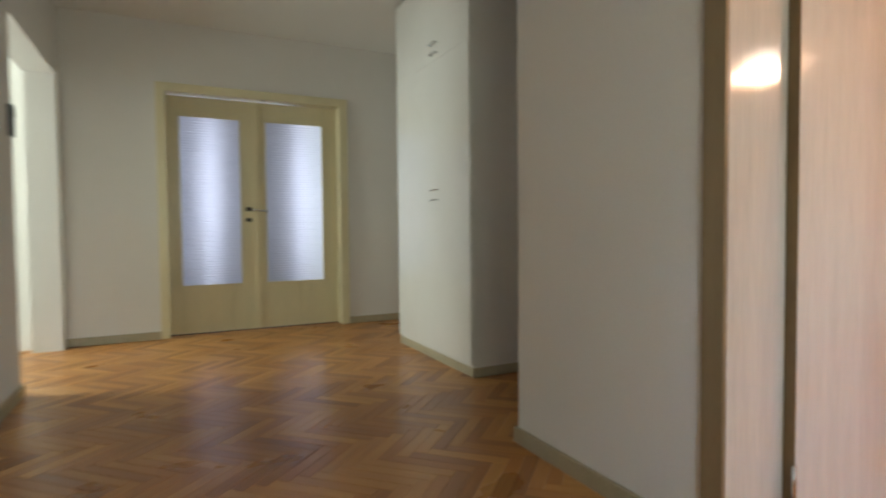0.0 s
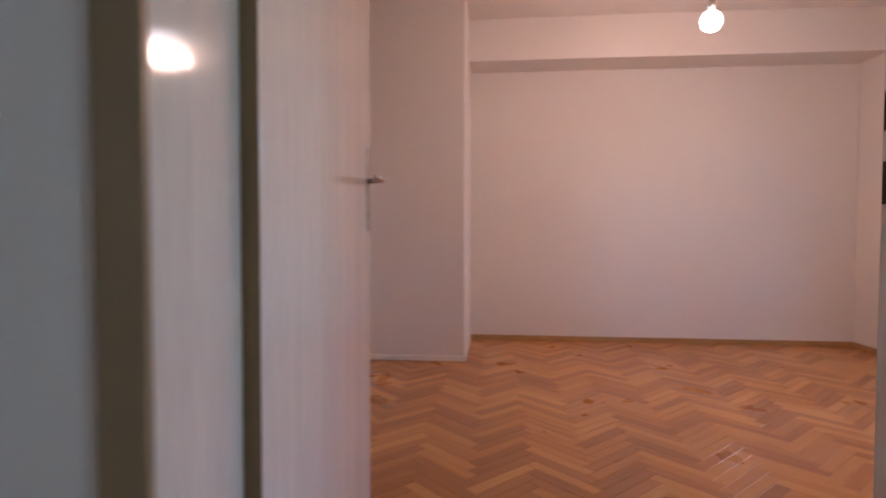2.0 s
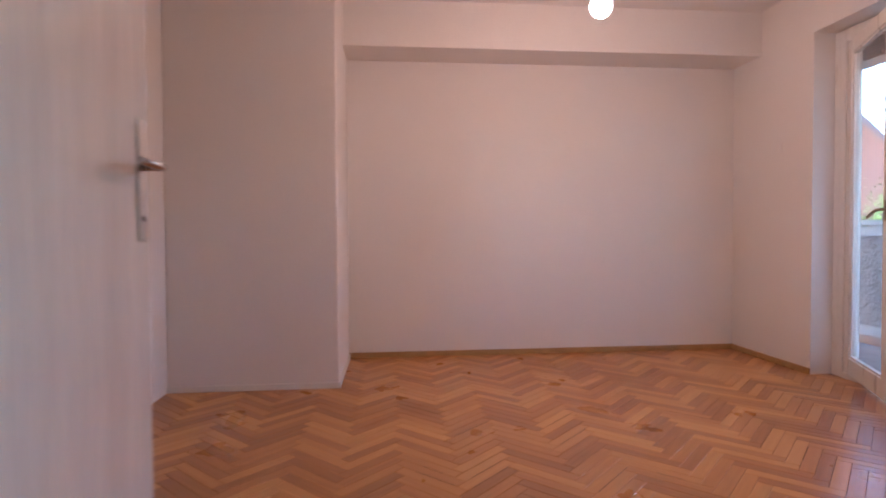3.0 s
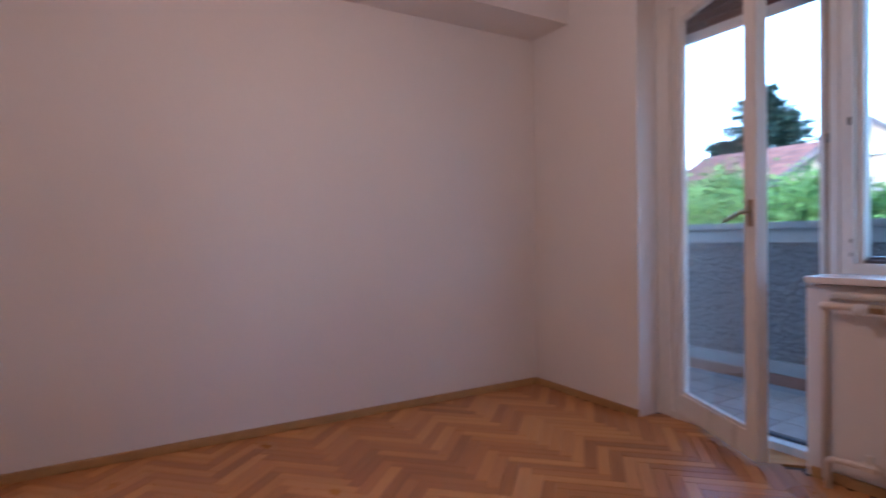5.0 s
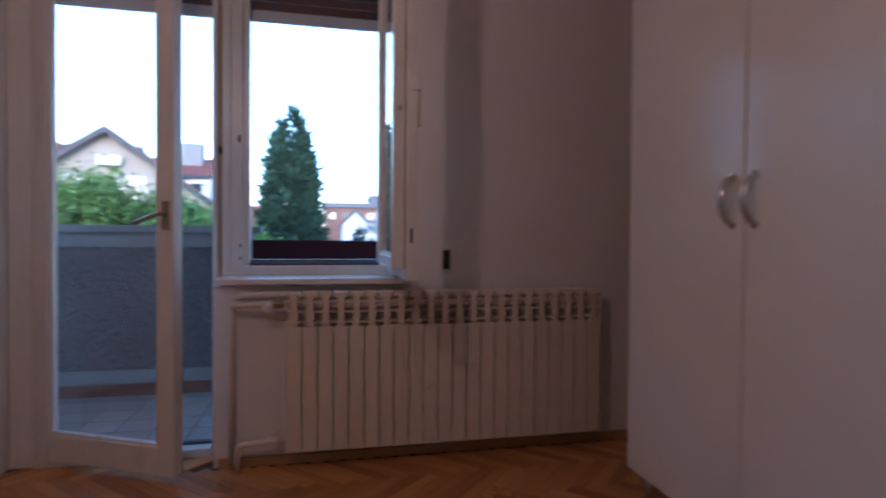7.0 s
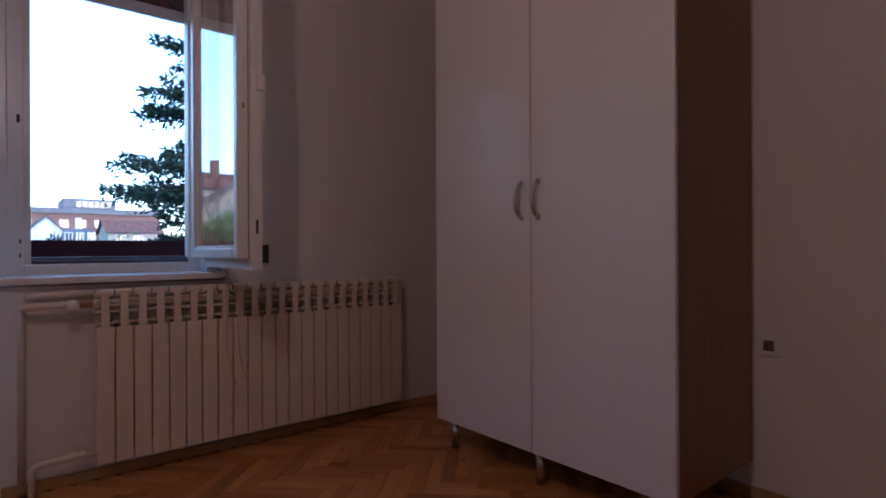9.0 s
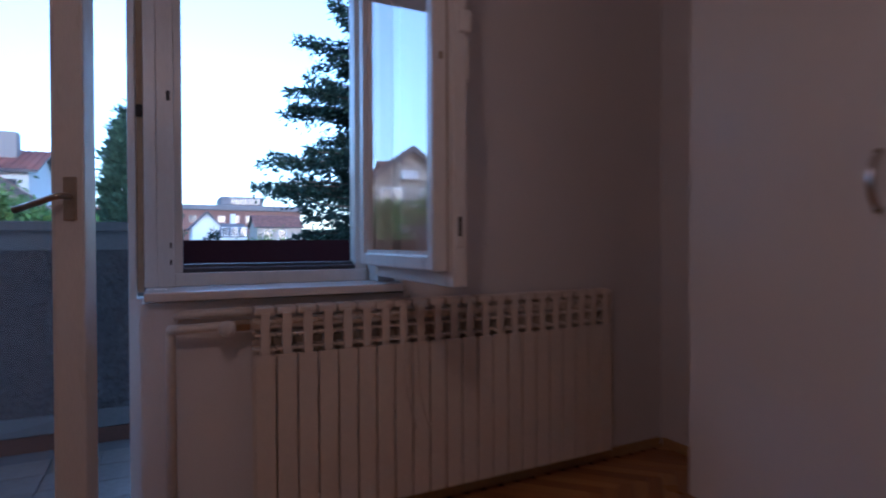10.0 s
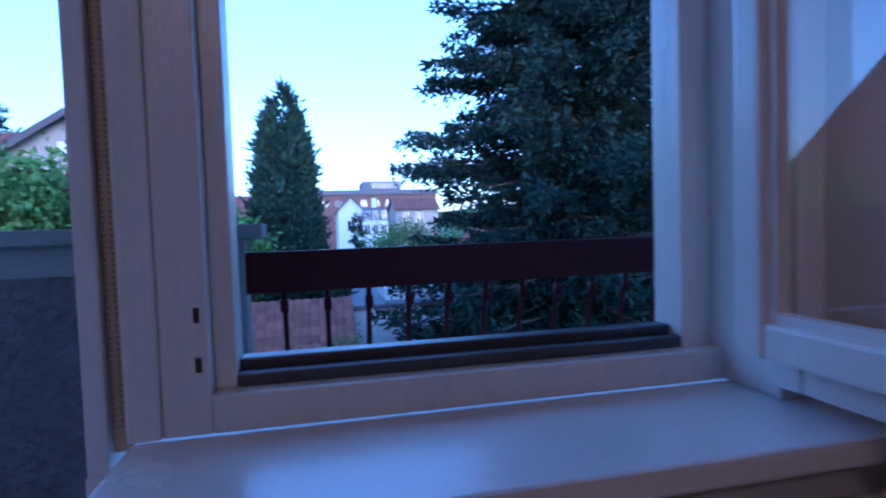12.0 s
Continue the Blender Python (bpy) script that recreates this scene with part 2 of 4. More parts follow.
structure("wall_hall_north", M_WALL, "plain white wall at the end of the hall", "wall", (4.394, 5.5, -0.4, -0.2, 0, H), (6.5, 6.79, -0.4, -0.2, 0, H), (5.5, 6.5, -0.4, -0.2, 0, 0.9), (5.5, 6.5, -0.4, -0.2, 2.3, H))
structure("wall_hall_west", M_WALL, "plain white wall at the end of the niche", "wall", (2.8, 3.0, -8.25, -4.59, 0, H))
structure("wall_side_room", M_WALL, "white walls of the side room", "wall",
          (9.6, 9.8, -8.01, -4.0, 0, H), (6.79, 9.8, -4.2, -4.0, 0, H))
structure("wall_south_room", M_WALL, "white walls of the room behind the glazed doors", "wall",
          (2.8, 3.0, -11.8, -8.25, 0, H), (6.9, 7.1, -11.8, -8.25, 0, H), (2.8, 7.1, -11.8, -11.6, 0, H))
structure("ceiling", M_CEIL, "plain white painted ceiling", "ceiling", (-0.25, 9.8, -11.8, 0.36, H, H + 0.2))
structure("floor", M_SUB, "subfloor under the parquet", "floor", (-0.25, 9.8, -11.8, 0.15, -0.25, -0.012))

# ---- baseboards ----
structure("baseboard_west", M_BASE, "narrow varnished oak baseboard", "baseboard", (0.0, 0.016, -3.35, 0.0, 0, 0.045), bevel=0.004)
structure("baseboard_window", M_BASE, "narrow varnished oak baseboard", "baseboard", (0.016, 0.912, -0.016, 0.0, 0, 0.045), (1.83, 4.08, -0.016, 0.0, 0, 0.045), bevel=0.004)
structure("baseboard_chimney", M_WALL, "narrow white painted baseboard", "baseboard", (0.887, 0.900, -4.45, -3.35, 0, 0.04), (0.016, 0.900, -3.35, -3.338, 0, 0.04), bevel=0.003)
structure("baseboard_room_east", M_BASE, "narrow varnished oak baseboard", "baseboard", (4.084, 4.10, -2.40, -0.016, 0, 0.045), bevel=0.004)
structure("baseboard_hall_back", M_BASEH, "greyish beige wooden baseboard", "baseboard", (3.0, 4.160, -8.01, -7.992, 0, 0.07), (5.880, 6.58, -8.01, -7.992, 0, 0.07), bevel=0.005)
structure("baseboard_hall_partition", M_BASEH, "greyish beige wooden baseboard", "baseboard", (4.394, 4.412, -4.608, -3.645, 0, 0.07), (3.0, 4.394, -4.608, -4.59, 0, 0.07), bevel=0.005)
structure("baseboard_hall_east", M_BASEH, "greyish beige wooden baseboard", "baseboard", (6.562, 6.58, -6.49, -0.4, 0, 0.07), bevel=0.005)


# ---- room door ----
def room_door():
    d = tagged(empty("door_1", (4.13, -3.54, 0)), "white glossy painted flush door standing open", "door", kind="structure")
    d.location = (0, 0, 0)
    boxes("jamb", M_LEAF, d, (4.138, 4.394, -3.60, -3.569, 0, 2.20), bevel=0.003, label="white glossy door lining")
    boxes("jamb", M_LEAF, d, (4.10, 4.394, -2.486, -2.455, 0, 2.20), bevel=0.003)
    boxes("jamb", M_LEAF, d, (4.10, 4.394, -3.569, -2.486, 2.165, 2.20))
    boxes("casing", M_CASING, d, (4.394, 4.410, -3.640, -3.569, 0, 2.25), bevel=0.004, label="beige varnished casing")
    boxes("casing", M_CASING, d, (4.394, 4.410, -2.486, -2.415, 0, 2.25), bevel=0.004)
    boxes("casing", M_CASING, d, (4.394, 4.409, -3.569, -2.486, 2.18, 2.25), bevel=0.004)
    leaf = boxes("leaf", M_LEAF, d, (3.27, 4.13, -3.598, -3.538, 0.008, 2.155), bevel=0.003)
    boxes("hinge_edge", M_STRIP, leaf, (4.130, 4.1325, -3.597, -3.539, 0.01, 2.153), label="bare brown hinge edge")
    bm = bmesh.new()
    box(bm, 3.288, 3.326, -3.538, -3.533, 1.005, 1.272, bevel=0.002)
    part("escutcheon", bm, M_CHROME, leaf, "steel escutcheon plate")
    bm = bmesh.new()
    tube(bm, bend([(3.305, -3.54, 1.168), (3.305, -3.485, 1.168), (3.43, -3.482, 1.166)], 0.02), 0.0085, 10)
    part("handle", bm, M_CHROME, leaf, "steel lever handle", True)
    bm = bmesh.new()
    tube(bm, bend([(3.305, -3.582, 1.168), (3.305, -3.640, 1.168), (3.43, -3.642, 1.166)], 0.02), 0.0085, 10)
    part("handle", bm, M_CHROME, leaf, "steel lever handle", True)
    bm = bmesh.new()
    tube(bm, [(3.306, -3.5365, 1.055), (3.306, -3.533, 1.055)], 0.008, 10)
    part("keyhole", bm, M_DARK, leaf)
    for z in (0.15, 1.9):
        bm = bmesh.new()
        tube(bm, [(4.139, -3.536, z), (4.139, -3.536, z + 0.1)], 0.007, 8)
        part("hinge", bm, M_CHROME, d, "", True)
    for z0, z1 in ((1.17, 1.235), (1.05, 1.12)):
        boxes("strike_plate", M_DARK, d, (4.105, 4.125, -2.4875, -2.4855, z0, z1), label="dark strike plate slot")


room_door()


# ---- french doors at the back of the hall ----
def french_doors():
    d = tagged(empty("door_2", (0.115, 0, 0)), "cream painted double door with reeded glass panes", "door", kind="structure")
    y = -8.01
    boxes("casing", M_CREAM, d, (5.686, 5.765, y, y + 0.018, 0, 2.27), bevel=0.005)
    boxes("casing", M_CREAM, d, (4.045, 4.130, y, y + 0.018, 0, 2.27), bevel=0.005)
    boxes("casing", M_CREAM, d, (4.130, 5.686, y, y + 0.018, 2.195, 2.27), bevel=0.005)
    boxes("lining", M_CREAM, d, (5.69, 5.72, -8.25, y - 0.001, 0, 2.24), (4.09, 4.126, -8.25, y - 0.001, 0, 2.24), (4.126, 5.69, -8.25, y - 0.001, 2.20, 2.24))
    yl, t = -8.17, 0.045
    for x0, x1, g0, g1 in ((4.92, 5.685, 5.06, 5.585), (4.130, 4.916, 4.275, 4.832)):
        leaf = boxes("leaf", M_CREAM, d,
                     (x0, g0, yl, yl + t, 0.01, 2.19), (g1, x1, yl, yl + t, 0.01, 2.19), (g0, g1, yl, yl + t, 0.01, 0.452), (g0, g1, yl, yl + t, 2.01, 2.19))
        bm = bmesh.new()
        n = 66
        rows = []
        for k in range(n * 4 + 1):
            z = 0.452 + (2.01 - 0.452) * k / (n * 4)
            yy = yl + 0.024 + 0.0035 * math.cos(2 * math.pi * k / 4)
            rows.append((bm.verts.new((g0, yy, z)), bm.verts.new((g1, yy, z)), bm.verts.new((g0, yl + 0.014, z)), bm.verts.new((g1, yl + 0.014, z))))
        for a, b in zip(rows, rows[1:]):
            bm.faces.new((a[0], a[1], b[1], b[0]))
            bm.faces.new((a[3], a[2], b[2], b[3]))
            bm.faces.new((a[2], a[0], b[0], b[2]))
            bm.faces.new((a[1], a[3], b[3], b[1]))
        bm.faces.new((rows[0][0], rows[0][2], rows[0][3], rows[0][1]))
        bm.faces.new((rows[-1][0], rows[-1][1], rows[-1][3], rows[-1][2]))
        g = part("pane", bm, M_REED, leaf, "horizontally reeded translucent glass", True)
        g.visible_shadow = False
        boxes("bead", M_CREAM, leaf, (g0 - 0.012, g0 + 0.004, yl + t, yl + t + 0.006, 0.44, 2.02), (g1 - 0.004, g1 + 0.012, yl + t, yl + t + 0.006, 0.44, 2.02),
              (g0 + 0.004, g1 - 0.004, yl + t, yl + t + 0.006, 0.44, 0.456), (g0 + 0.004, g1 - 0.004, yl + t, yl + t + 0.006, 2.006, 2.02))
    boxes("astragal", M_CREAM, d, (4.895, 4.94, yl + t, yl + t + 0.014, 0.01, 2.19), bevel=0.004)
    boxes("lock_plate", M_DARK, d, (4.965, 5.02, yl + t, yl + t + 0.006, 1.145, 1.185), bevel=0.002, label="dark square lock rosette")
    boxes("lock_plate", M_DARK, d, (4.965, 5.02, yl + t, yl + t + 0.006, 1.045, 1.08), bevel=0.002)
    bm = bmesh.new()
    tube(bm, bend([(4.96, yl + t, 1.155), (4.96, yl + t + 0.06, 1.155), (4.82, yl + t + 0.06, 1.145)], 0.02), 0.009, 8)
    part("handle", bm, M_CHROME, d, "steel lever handle", True)


french_doors()


# ---- hall cupboard ----
def hall_cupboard():
    c = tagged(empty("hall_cupboard", (0.05, 0, 0)), "tall white built-in cupboard with small chrome pulls", "cupboard")
    boxes("carcass", M_WHITE, c, (2.95, 4.0, -6.85, -5.61, 0.06, 2.78))
    boxes("plinth", M_BASEH, c, (2.95, 4.008, -6.86, -5.60, 0, 0.062), bevel=0.003, label="beige plinth")
    for z0, z1, pulls in ((0.08, 2.1545, (1.235, 1.165)), (2.156, 2.775, (2.20, 2.27))):
        dd = boxes("cupboard_door", M_WHITE, c, (4.0, 4.02, -6.85, -5.612, z0, z1), bevel=0.003)
        for z in pulls:
            bm = bmesh.new()
            tube(bm, bend([(4.02, -6.17, z), (4.045, -6.17, z), (4.045, -6.07, z), (4.02, -6.07, z)], 0.015), 0.005, 8)
            part("pull", bm, M_CHROME, dd, "small chrome pull", True)


hall_cupboard()

bm = bmesh.new()
box(bm, 6.558, 6.58, -6.47, -6.40, 1.50, 1.68, bevel=0.006)
e = tagged(part("intercom", bm, M_ALU, None), "grey metal intercom panel on the hall wall", "intercom")
boxes("speaker_grille", M_DARK, e, (6.5555, 6.5585, -6.46, -6.41, 1.61, 1.66))


# ---- window and balcony door ----
def glazed_sash(name, width, height, label, stile=0.085, bottom=0.10, top=0.09, depth=0.055, arm=None):
    """A sash hinged on the z axis, reaching along +x, with the room on -y."""
    s = empty(name)
    bm = bmesh.new()
    box(bm, 0, stile, 0, depth, 0, height, bevel=0.006)
    part("stile", bm, M_WINF, s)
    bm = bmesh.new()
    box(bm, width - stile, width, 0, depth, 0, height, bevel=0.006)
    part("stile", bm, M_WINF, s)
    bm = bmesh.new()
    box(bm, stile, width - stile, 0.003, depth - 0.003, 0, bottom, bevel=0.006)
    part("rail", bm, M_WINF, s)
    bm = bmesh.new()
    box(bm, stile, width - stile, 0.003, depth - 0.003, height - top, height, bevel=0.006)
    part("rail", bm, M_WINF, s)
    bm = bmesh.new()
    for a, b, c, d in ((stile, width - stile, bottom, bottom + 0.012), (stile, width - stile, height - top - 0.012, height - top),
                       (stile, stile + 0.012, bottom + 0.012, height - top - 0.012), (width - stile - 0.012, width - stile, bottom + 0.012, height - top - 0.012)):
        box(bm, a, b, 0.012, depth - 0.012, c, d)
    part("glazing_bead", bm, M_WINF, s)
    bm = bmesh.new()
    box(bm, stile, width - stile, depth / 2 - 0.003, depth / 2 + 0.003, bottom, height - top)
    g = part("pane", bm, M_GLASS, s, "clear glass pane")
    g.visible_shadow = False
    tagged(s, label, "window sash")
    return s


def window_unit():
    w = tagged(empty("window_1"), "white painted wooden window frame joined to a balcony door", "window", kind="structure")
    f = dict(bevel=0.005)
    boxes("frame_jamb", M_WINF, w, (0.915, 1.01, 0.16, 0.25, 0.0, 2.43), **f)
    boxes("frame_jamb", M_WINF, w, (0.99, 1.035, 0.215, 0.27, 0.05, 2.36), bevel=0.004)
    boxes("frame_head", M_WINF, w, (1.01, 2.62, 0.16, 0.25, 2.34, 2.43), **f)
    boxes("frame_jamb", M_WINF, w, (2.628, 2.698, 0.085, 0.25, 0.868, 2.43), **f)
    boxes("frame_jamb", M_WINF, w, (2.578, 2.645, 0.215, 0.285, 0.90, 2.36), bevel=0.004)
    boxes("mullion", M_WINF, w, (1.768, 1.793, 0.198, 0.27, 0.0, 2.43), bevel=0.004)
    boxes("mullion_core", M_WINF, w, (1.793, 1.817, 0.222, 0.25, 0.868, 2.43))
    boxes("mullion_board", M_WINF, w, (1.817, 1.856, 0.182, 0.25, 0.868, 2.43), bevel=0.004)
    boxes("frame_jamb", M_WINF, w, (1.856, 1.911, 0.188, 0.25, 0.868, 2.43), bevel=0.003)
    boxes("frame_jamb", M_WINF, w, (1.911, 1.938, 0.215, 0.275, 0.915, 2.34), bevel=0.003)
    boxes("frame_bottom_rail", M_WINF, w, (1.911, 2.628, 0.187, 0.25, 0.868, 0.915), bevel=0.004)
    boxes("weather_bar", M_ALU, w, (1.938, 2.578, 0.215, 0.235, 0.915, 0.932), (1.938, 2.578, 0.245, 0.275, 0.915, 0.945), bevel=0.003, label="dark metal weather bar")
    boxes("threshold", M_WINF, w, (1.01, 1.768, 0.15, 0.25, -0.01, 0.04), bevel=0.005)
    boxes("threshold_bar", M_ALU, w, (1.01, 1.768, 0.215, 0.24, 0.04, 0.052))
    for z in (0.945, 1.005):
        boxes("lock_keep", M_DARK, w, (1.896, 1.9025, 0.1855, 0.1875, z, z + 0.018))
    boxes("lock_keep", M_DARK, w, (1.888, 1.90, 0.1858, 0.1878, 1.52, 1.555))
    bm = bmesh.new()
    box(bm, 1.7945, 1.8155, 0.212, 0.216, 0.85, 2.40)
    part("shutter_strap", bm, M_STRAP, w, "beige woven roller shutter strap")
    bm = bmesh.new()
    for k in range(200):
        for x in (1.796, 1.8045, 1.812):
            z = 0.88 + k * 0.0072
            box(bm, x, x + 0.0015, 0.2108, 0.2122, z, z + 0.0036)
    tagged(part("strap_stitching", bm, M_STRIP, w, "dark stitches"), kind="stuff")
    bm = bmesh.new()
    box(bm, 1.794, 1.816, 0.196, 0.212, 1.46, 1.50, bevel=0.003)
    part("strap_guide", bm, M_DARK, w, "small dark strap guide")
    # roller shutter, nearly rolled up
    sh = tagged(empty("roller_shutter"), "brown roller shutter almost fully rolled up", "shutter")
    for k in range(4):
        boxes("slat", M_SHUT, sh, (1.0, 2.66, 0.300, 0.312, 2.215 + k * 0.046, 2.257 + k * 0.046), bevel=0.004)
    boxes("end_bar", M_SHUTW, sh, (1.0, 2.66, 0.296, 0.316, 2.155, 2.212), bevel=0.004, label="pale end bar")
    for x in (1.12, 1.62, 2.05, 2.52):
        boxes("stop", M_ALU, sh, (x, x + 0.03, 0.285, 0.300, 2.225, 2.245))
    # open sashes
    bd = glazed_sash("balcony_door", 0.757, 2.30, "white glazed balcony door leaf standing ajar into the room", bottom=0.12)
    bd.matrix_basis = pose(1.005, 0.175, 0.035, 0, 0, -26.4)
    lv = bmesh.new()
    box(lv, 0.705, 0.740, -0.008, 0, 1.05, 1.17, bevel=0.003)
    p = part("lock_plate", lv, M_BRASS, bd, "worn brass lock plate")
    lv = bmesh.new()
    tube(lv, bend([(0.723, -0.002, 1.115), (0.723, -0.05, 1.115), (0.605, -0.055, 1.075)], 0.02), 0.009, 8)
    part("handle", lv, M_BRASS, bd, "worn brass lever handle", True)
    ws = glazed_sash("window_sash", 0.655, 1.405, "white glazed double window sash standing open into the room", stile=0.042, bottom=0.045, top=0.06, depth=0.046)
    ws.matrix_basis = pose(2.556, 0.082, 0.938, 0, 0, -90.2)
    for a, b, c, d in ((0, 0.05, -0.045, 1.41), (0.635, 0.685, -0.045, 1.41)):
        lv = bmesh.new()
        box(lv, a, b, 0.049, 0.092, c, d, bevel=0.005)
        part("outer_stile", lv, M_WINF, ws)
    for c, d in ((-0.045, 0.03), (1.345, 1.41)):
        lv = bmesh.new()
        box(lv, 0.05, 0.635, 0.051, 0.090, c, d, bevel=0.005)
        part("outer_rail", lv, M_WINF, ws)
    lv = bmesh.new()
    box(lv, 0.05, 0.635, 0.068, 0.072, 0.03, 1.345)
    g = part("pane", lv, M_GLASS, ws, "clear glass pane")
    g.visible_shadow = False
    lv = bmesh.new()
    box(lv, 0.644, 0.652, 0.0455, 0.0495, 0.0, 1.40)
    part("sash_joint", lv, M_STRIP, ws, "dark joint between the coupled sashes")
    lv = bmesh.new()
    box(lv, 0.685, 0.690, 0.058, 0.078, 0.07, 0.19, bevel=0.002)
    e = part("edge_lock", lv, M_WINF, ws, "painted edge lock plate")
    lv = bmesh.new()
    box(lv, 0.6895, 0.6915, 0.063, 0.073, 0.10, 0.155)
    part("slot", lv, M_DARK, e)
    for z in (0.60, 1.15):
        lv = bmesh.new()
        box(lv, 0.655, 0.659, 0.02, 0.032, z, z + 0.02)
        part("catch", lv, M_BRASS, ws, "small worn catch")
    lv = bmesh.new()
    box(lv, 0.64, 0.668, 0.092, 0.112, 0.545, 0.665, bevel=0.004)
    part("handle", lv, M_PLASTIC, ws, "pale plastic handle")
    lv = bmesh.new()
    box(lv, 0.655, 0.692, 0.066, 0.104, 0.672, 0.735, bevel=0.006)
    part("handle_block", lv, M_WINF, ws, "painted block above the handle")
    return w


window_unit()
bm = bmesh.new()
box(bm, 1.822, 2.705, -0.047, 0.186, 0.838, 0.868, bevel=0.006)
tagged(part("window_sill", bm, M_SILL, None), "white painted wooden window sill board", "window sill", kind="structure")


# ---- radiator ----
def radiator():
    r = tagged(empty("radiator"), "long cream enamelled sectional radiator under the window", "radiator")
    n, x0, x1, z0, z1 = 22, 2.135, 3.66, 0.09, 0.812
    p = (x1 - x0) / n
    bm = bmesh.new()
    w = p - 0.005
    box(bm, -w / 2, w / 2, -0.118, -0.108, z0, 0.655, bevel=0.003)
    box(bm, -0.015, 0.015, -0.118, -0.108, 0.655, z1 - 0.02, bevel=0.002)
    box(bm, -w / 2, w / 2, -0.113, -0.045, z1 - 0.028, z1, bevel=0.009)
    for z in (0.675, 0.722, 0.768):
        box(bm, -w / 2, w / 2, -0.112, -0.050, z - 0.007, z + 0.002, bevel=0.002)
    box(bm, -0.006, 0.006, -0.108, -0.05, z0 + 0.01, z1 - 0.03)
    box(bm, -w / 2, w / 2, -0.050, -0.042, z0, 0.70)
    tube(bm, [(-p / 2, -0.08, 0.755), (p / 2, -0.08, 0.755)], 0.02, 8)
    tube(bm, [(-p / 2, -0.08, 0.135), (p / 2, -0.08, 0.135)], 0.02, 8)
    me = done("section", bm, M_RAD)
    for k in range(n):
        s = new("section", me)
        s.location = (x0 + p * (k + 0.5), 0, 0)
        s.parent = r
    for x in (2.3, 2.9, 3.5):
        boxes("bracket", M_PIPE, r, (x, x + 0.02, -0.045, 0.0, 0.66, 0.69))
    boxes("side_plate", M_RAD, r, (3.66, 3.668, -0.112, -0.045, 0.12, 0.80), bevel=0.002)
    bm = bmesh.new()
    tube(bm, bend([(2.137, -0.08, 0.755), (2.02, -0.08, 0.755), (1.905, -0.075, 0.752), (1.895, -0.03, 0.75), (1.895, -0.025, 0.02)], 0.05), 0.0145, 12)
    part("supply_pipe", bm, M_PIPE, r, "painted steel pipe", True)
    bm = bmesh.new()
    tube(bm, bend([(2.135, -0.055, 0.795), (2.0, -0.045, 0.795), (1.93, -0.02, 0.79), (1.915, 0.0, 0.78)], 0.04), 0.0145, 12)
    part("vent_pipe", bm, M_PIPE, r, "painted steel pipe", True)
    bm = bmesh.new()
    ball(bm, (2.055, -0.108, 0.75), 0.026)
    part("valve_knob", bm, M_PLASTIC, r, "round white plastic valve knob", True)
    bm = bmesh.new()
    tube(bm, [(2.08, -0.085, 0.755), (2.125, -0.085, 0.755)], 0.02, 6)
    part("valve_nut", bm, M_BRASS, r, "brass valve nut")
    bm = bmesh.new()
    tube(bm, bend([(2.137, -0.08, 0.135), (1.97, -0.08, 0.13), (1.925, -0.075, 0.12), (1.925, -0.07, 0.0)], 0.05), 0.0135, 12)
    part("return_pipe", bm, M_PIPE, r, "painted steel pipe", True)
    bm = bmesh.new()
    tube(bm, [(2.05, -0.08, 0.135), (2.10, -0.08, 0.135)], 0.021, 6)
    tube(bm, [(2.075, -0.08, 0.135), (2.075, -0.08, 0.18)], 0.012, 8)
    part("return_valve", bm, M_PIPE, r, "painted return valve")


radiator()

bm = bmesh.new()
tube(bm, bend([(2.69, -0.004, 0.93), (2.69, -0.06, 0.84), (2.70, -0.128, 0.78), (2.72, -0.126, 0.45), (2.755, -0.124, 0.33), (2.80, -0.123, 0.37)], 0.05), 0.0035, 6)
tagged(part("cable", bm, M_PIPE, None, "", True), "thin beige cable hanging in front of the radiator", "cable")
bm = bmesh.new()
tube(bm, bend([(2.675, -0.004, 0.93), (2.68, -0.07, 0.845), (2.66, -0.128, 0.78), (2.66, -0.126, 0.50), (2.70, -0.124, 0.34)], 0.05), 0.003, 6)
tagged(part("cable", bm, M_PIPE, None, "", True), "thin beige cable hanging in front of the radiator", "cable")

sw = tagged(boxes("strap_winder", M_PLASTIC, None, (2.862, 2.914, -0.012, 0.0, 0.895, 1.01), bevel=0.004), "small dark strap winder plate on the wall", "winder")
boxes("slot", M_DARK, sw, (2.870, 2.906, -0.0135, -0.011, 0.905, 1.0))
sw = tagged(boxes("wall_socket", M_PLASTIC, None, (4.088, 4.10, -1.975, -1.895, 0.56, 0.64), bevel=0.004), "white wall socket with a worn brass edge", "socket")
boxes("socket_face", M_BRASS, sw, (4.0865, 4.089, -1.955, -1.915, 0.58, 0.62))
sw = tagged(boxes("cover_plate", M_WALL, None, (0.545, 0.605, -0.005, 0.0, 1.64, 1.71), bevel=0.002), "painted-over junction box cover on the wall", "cover plate")


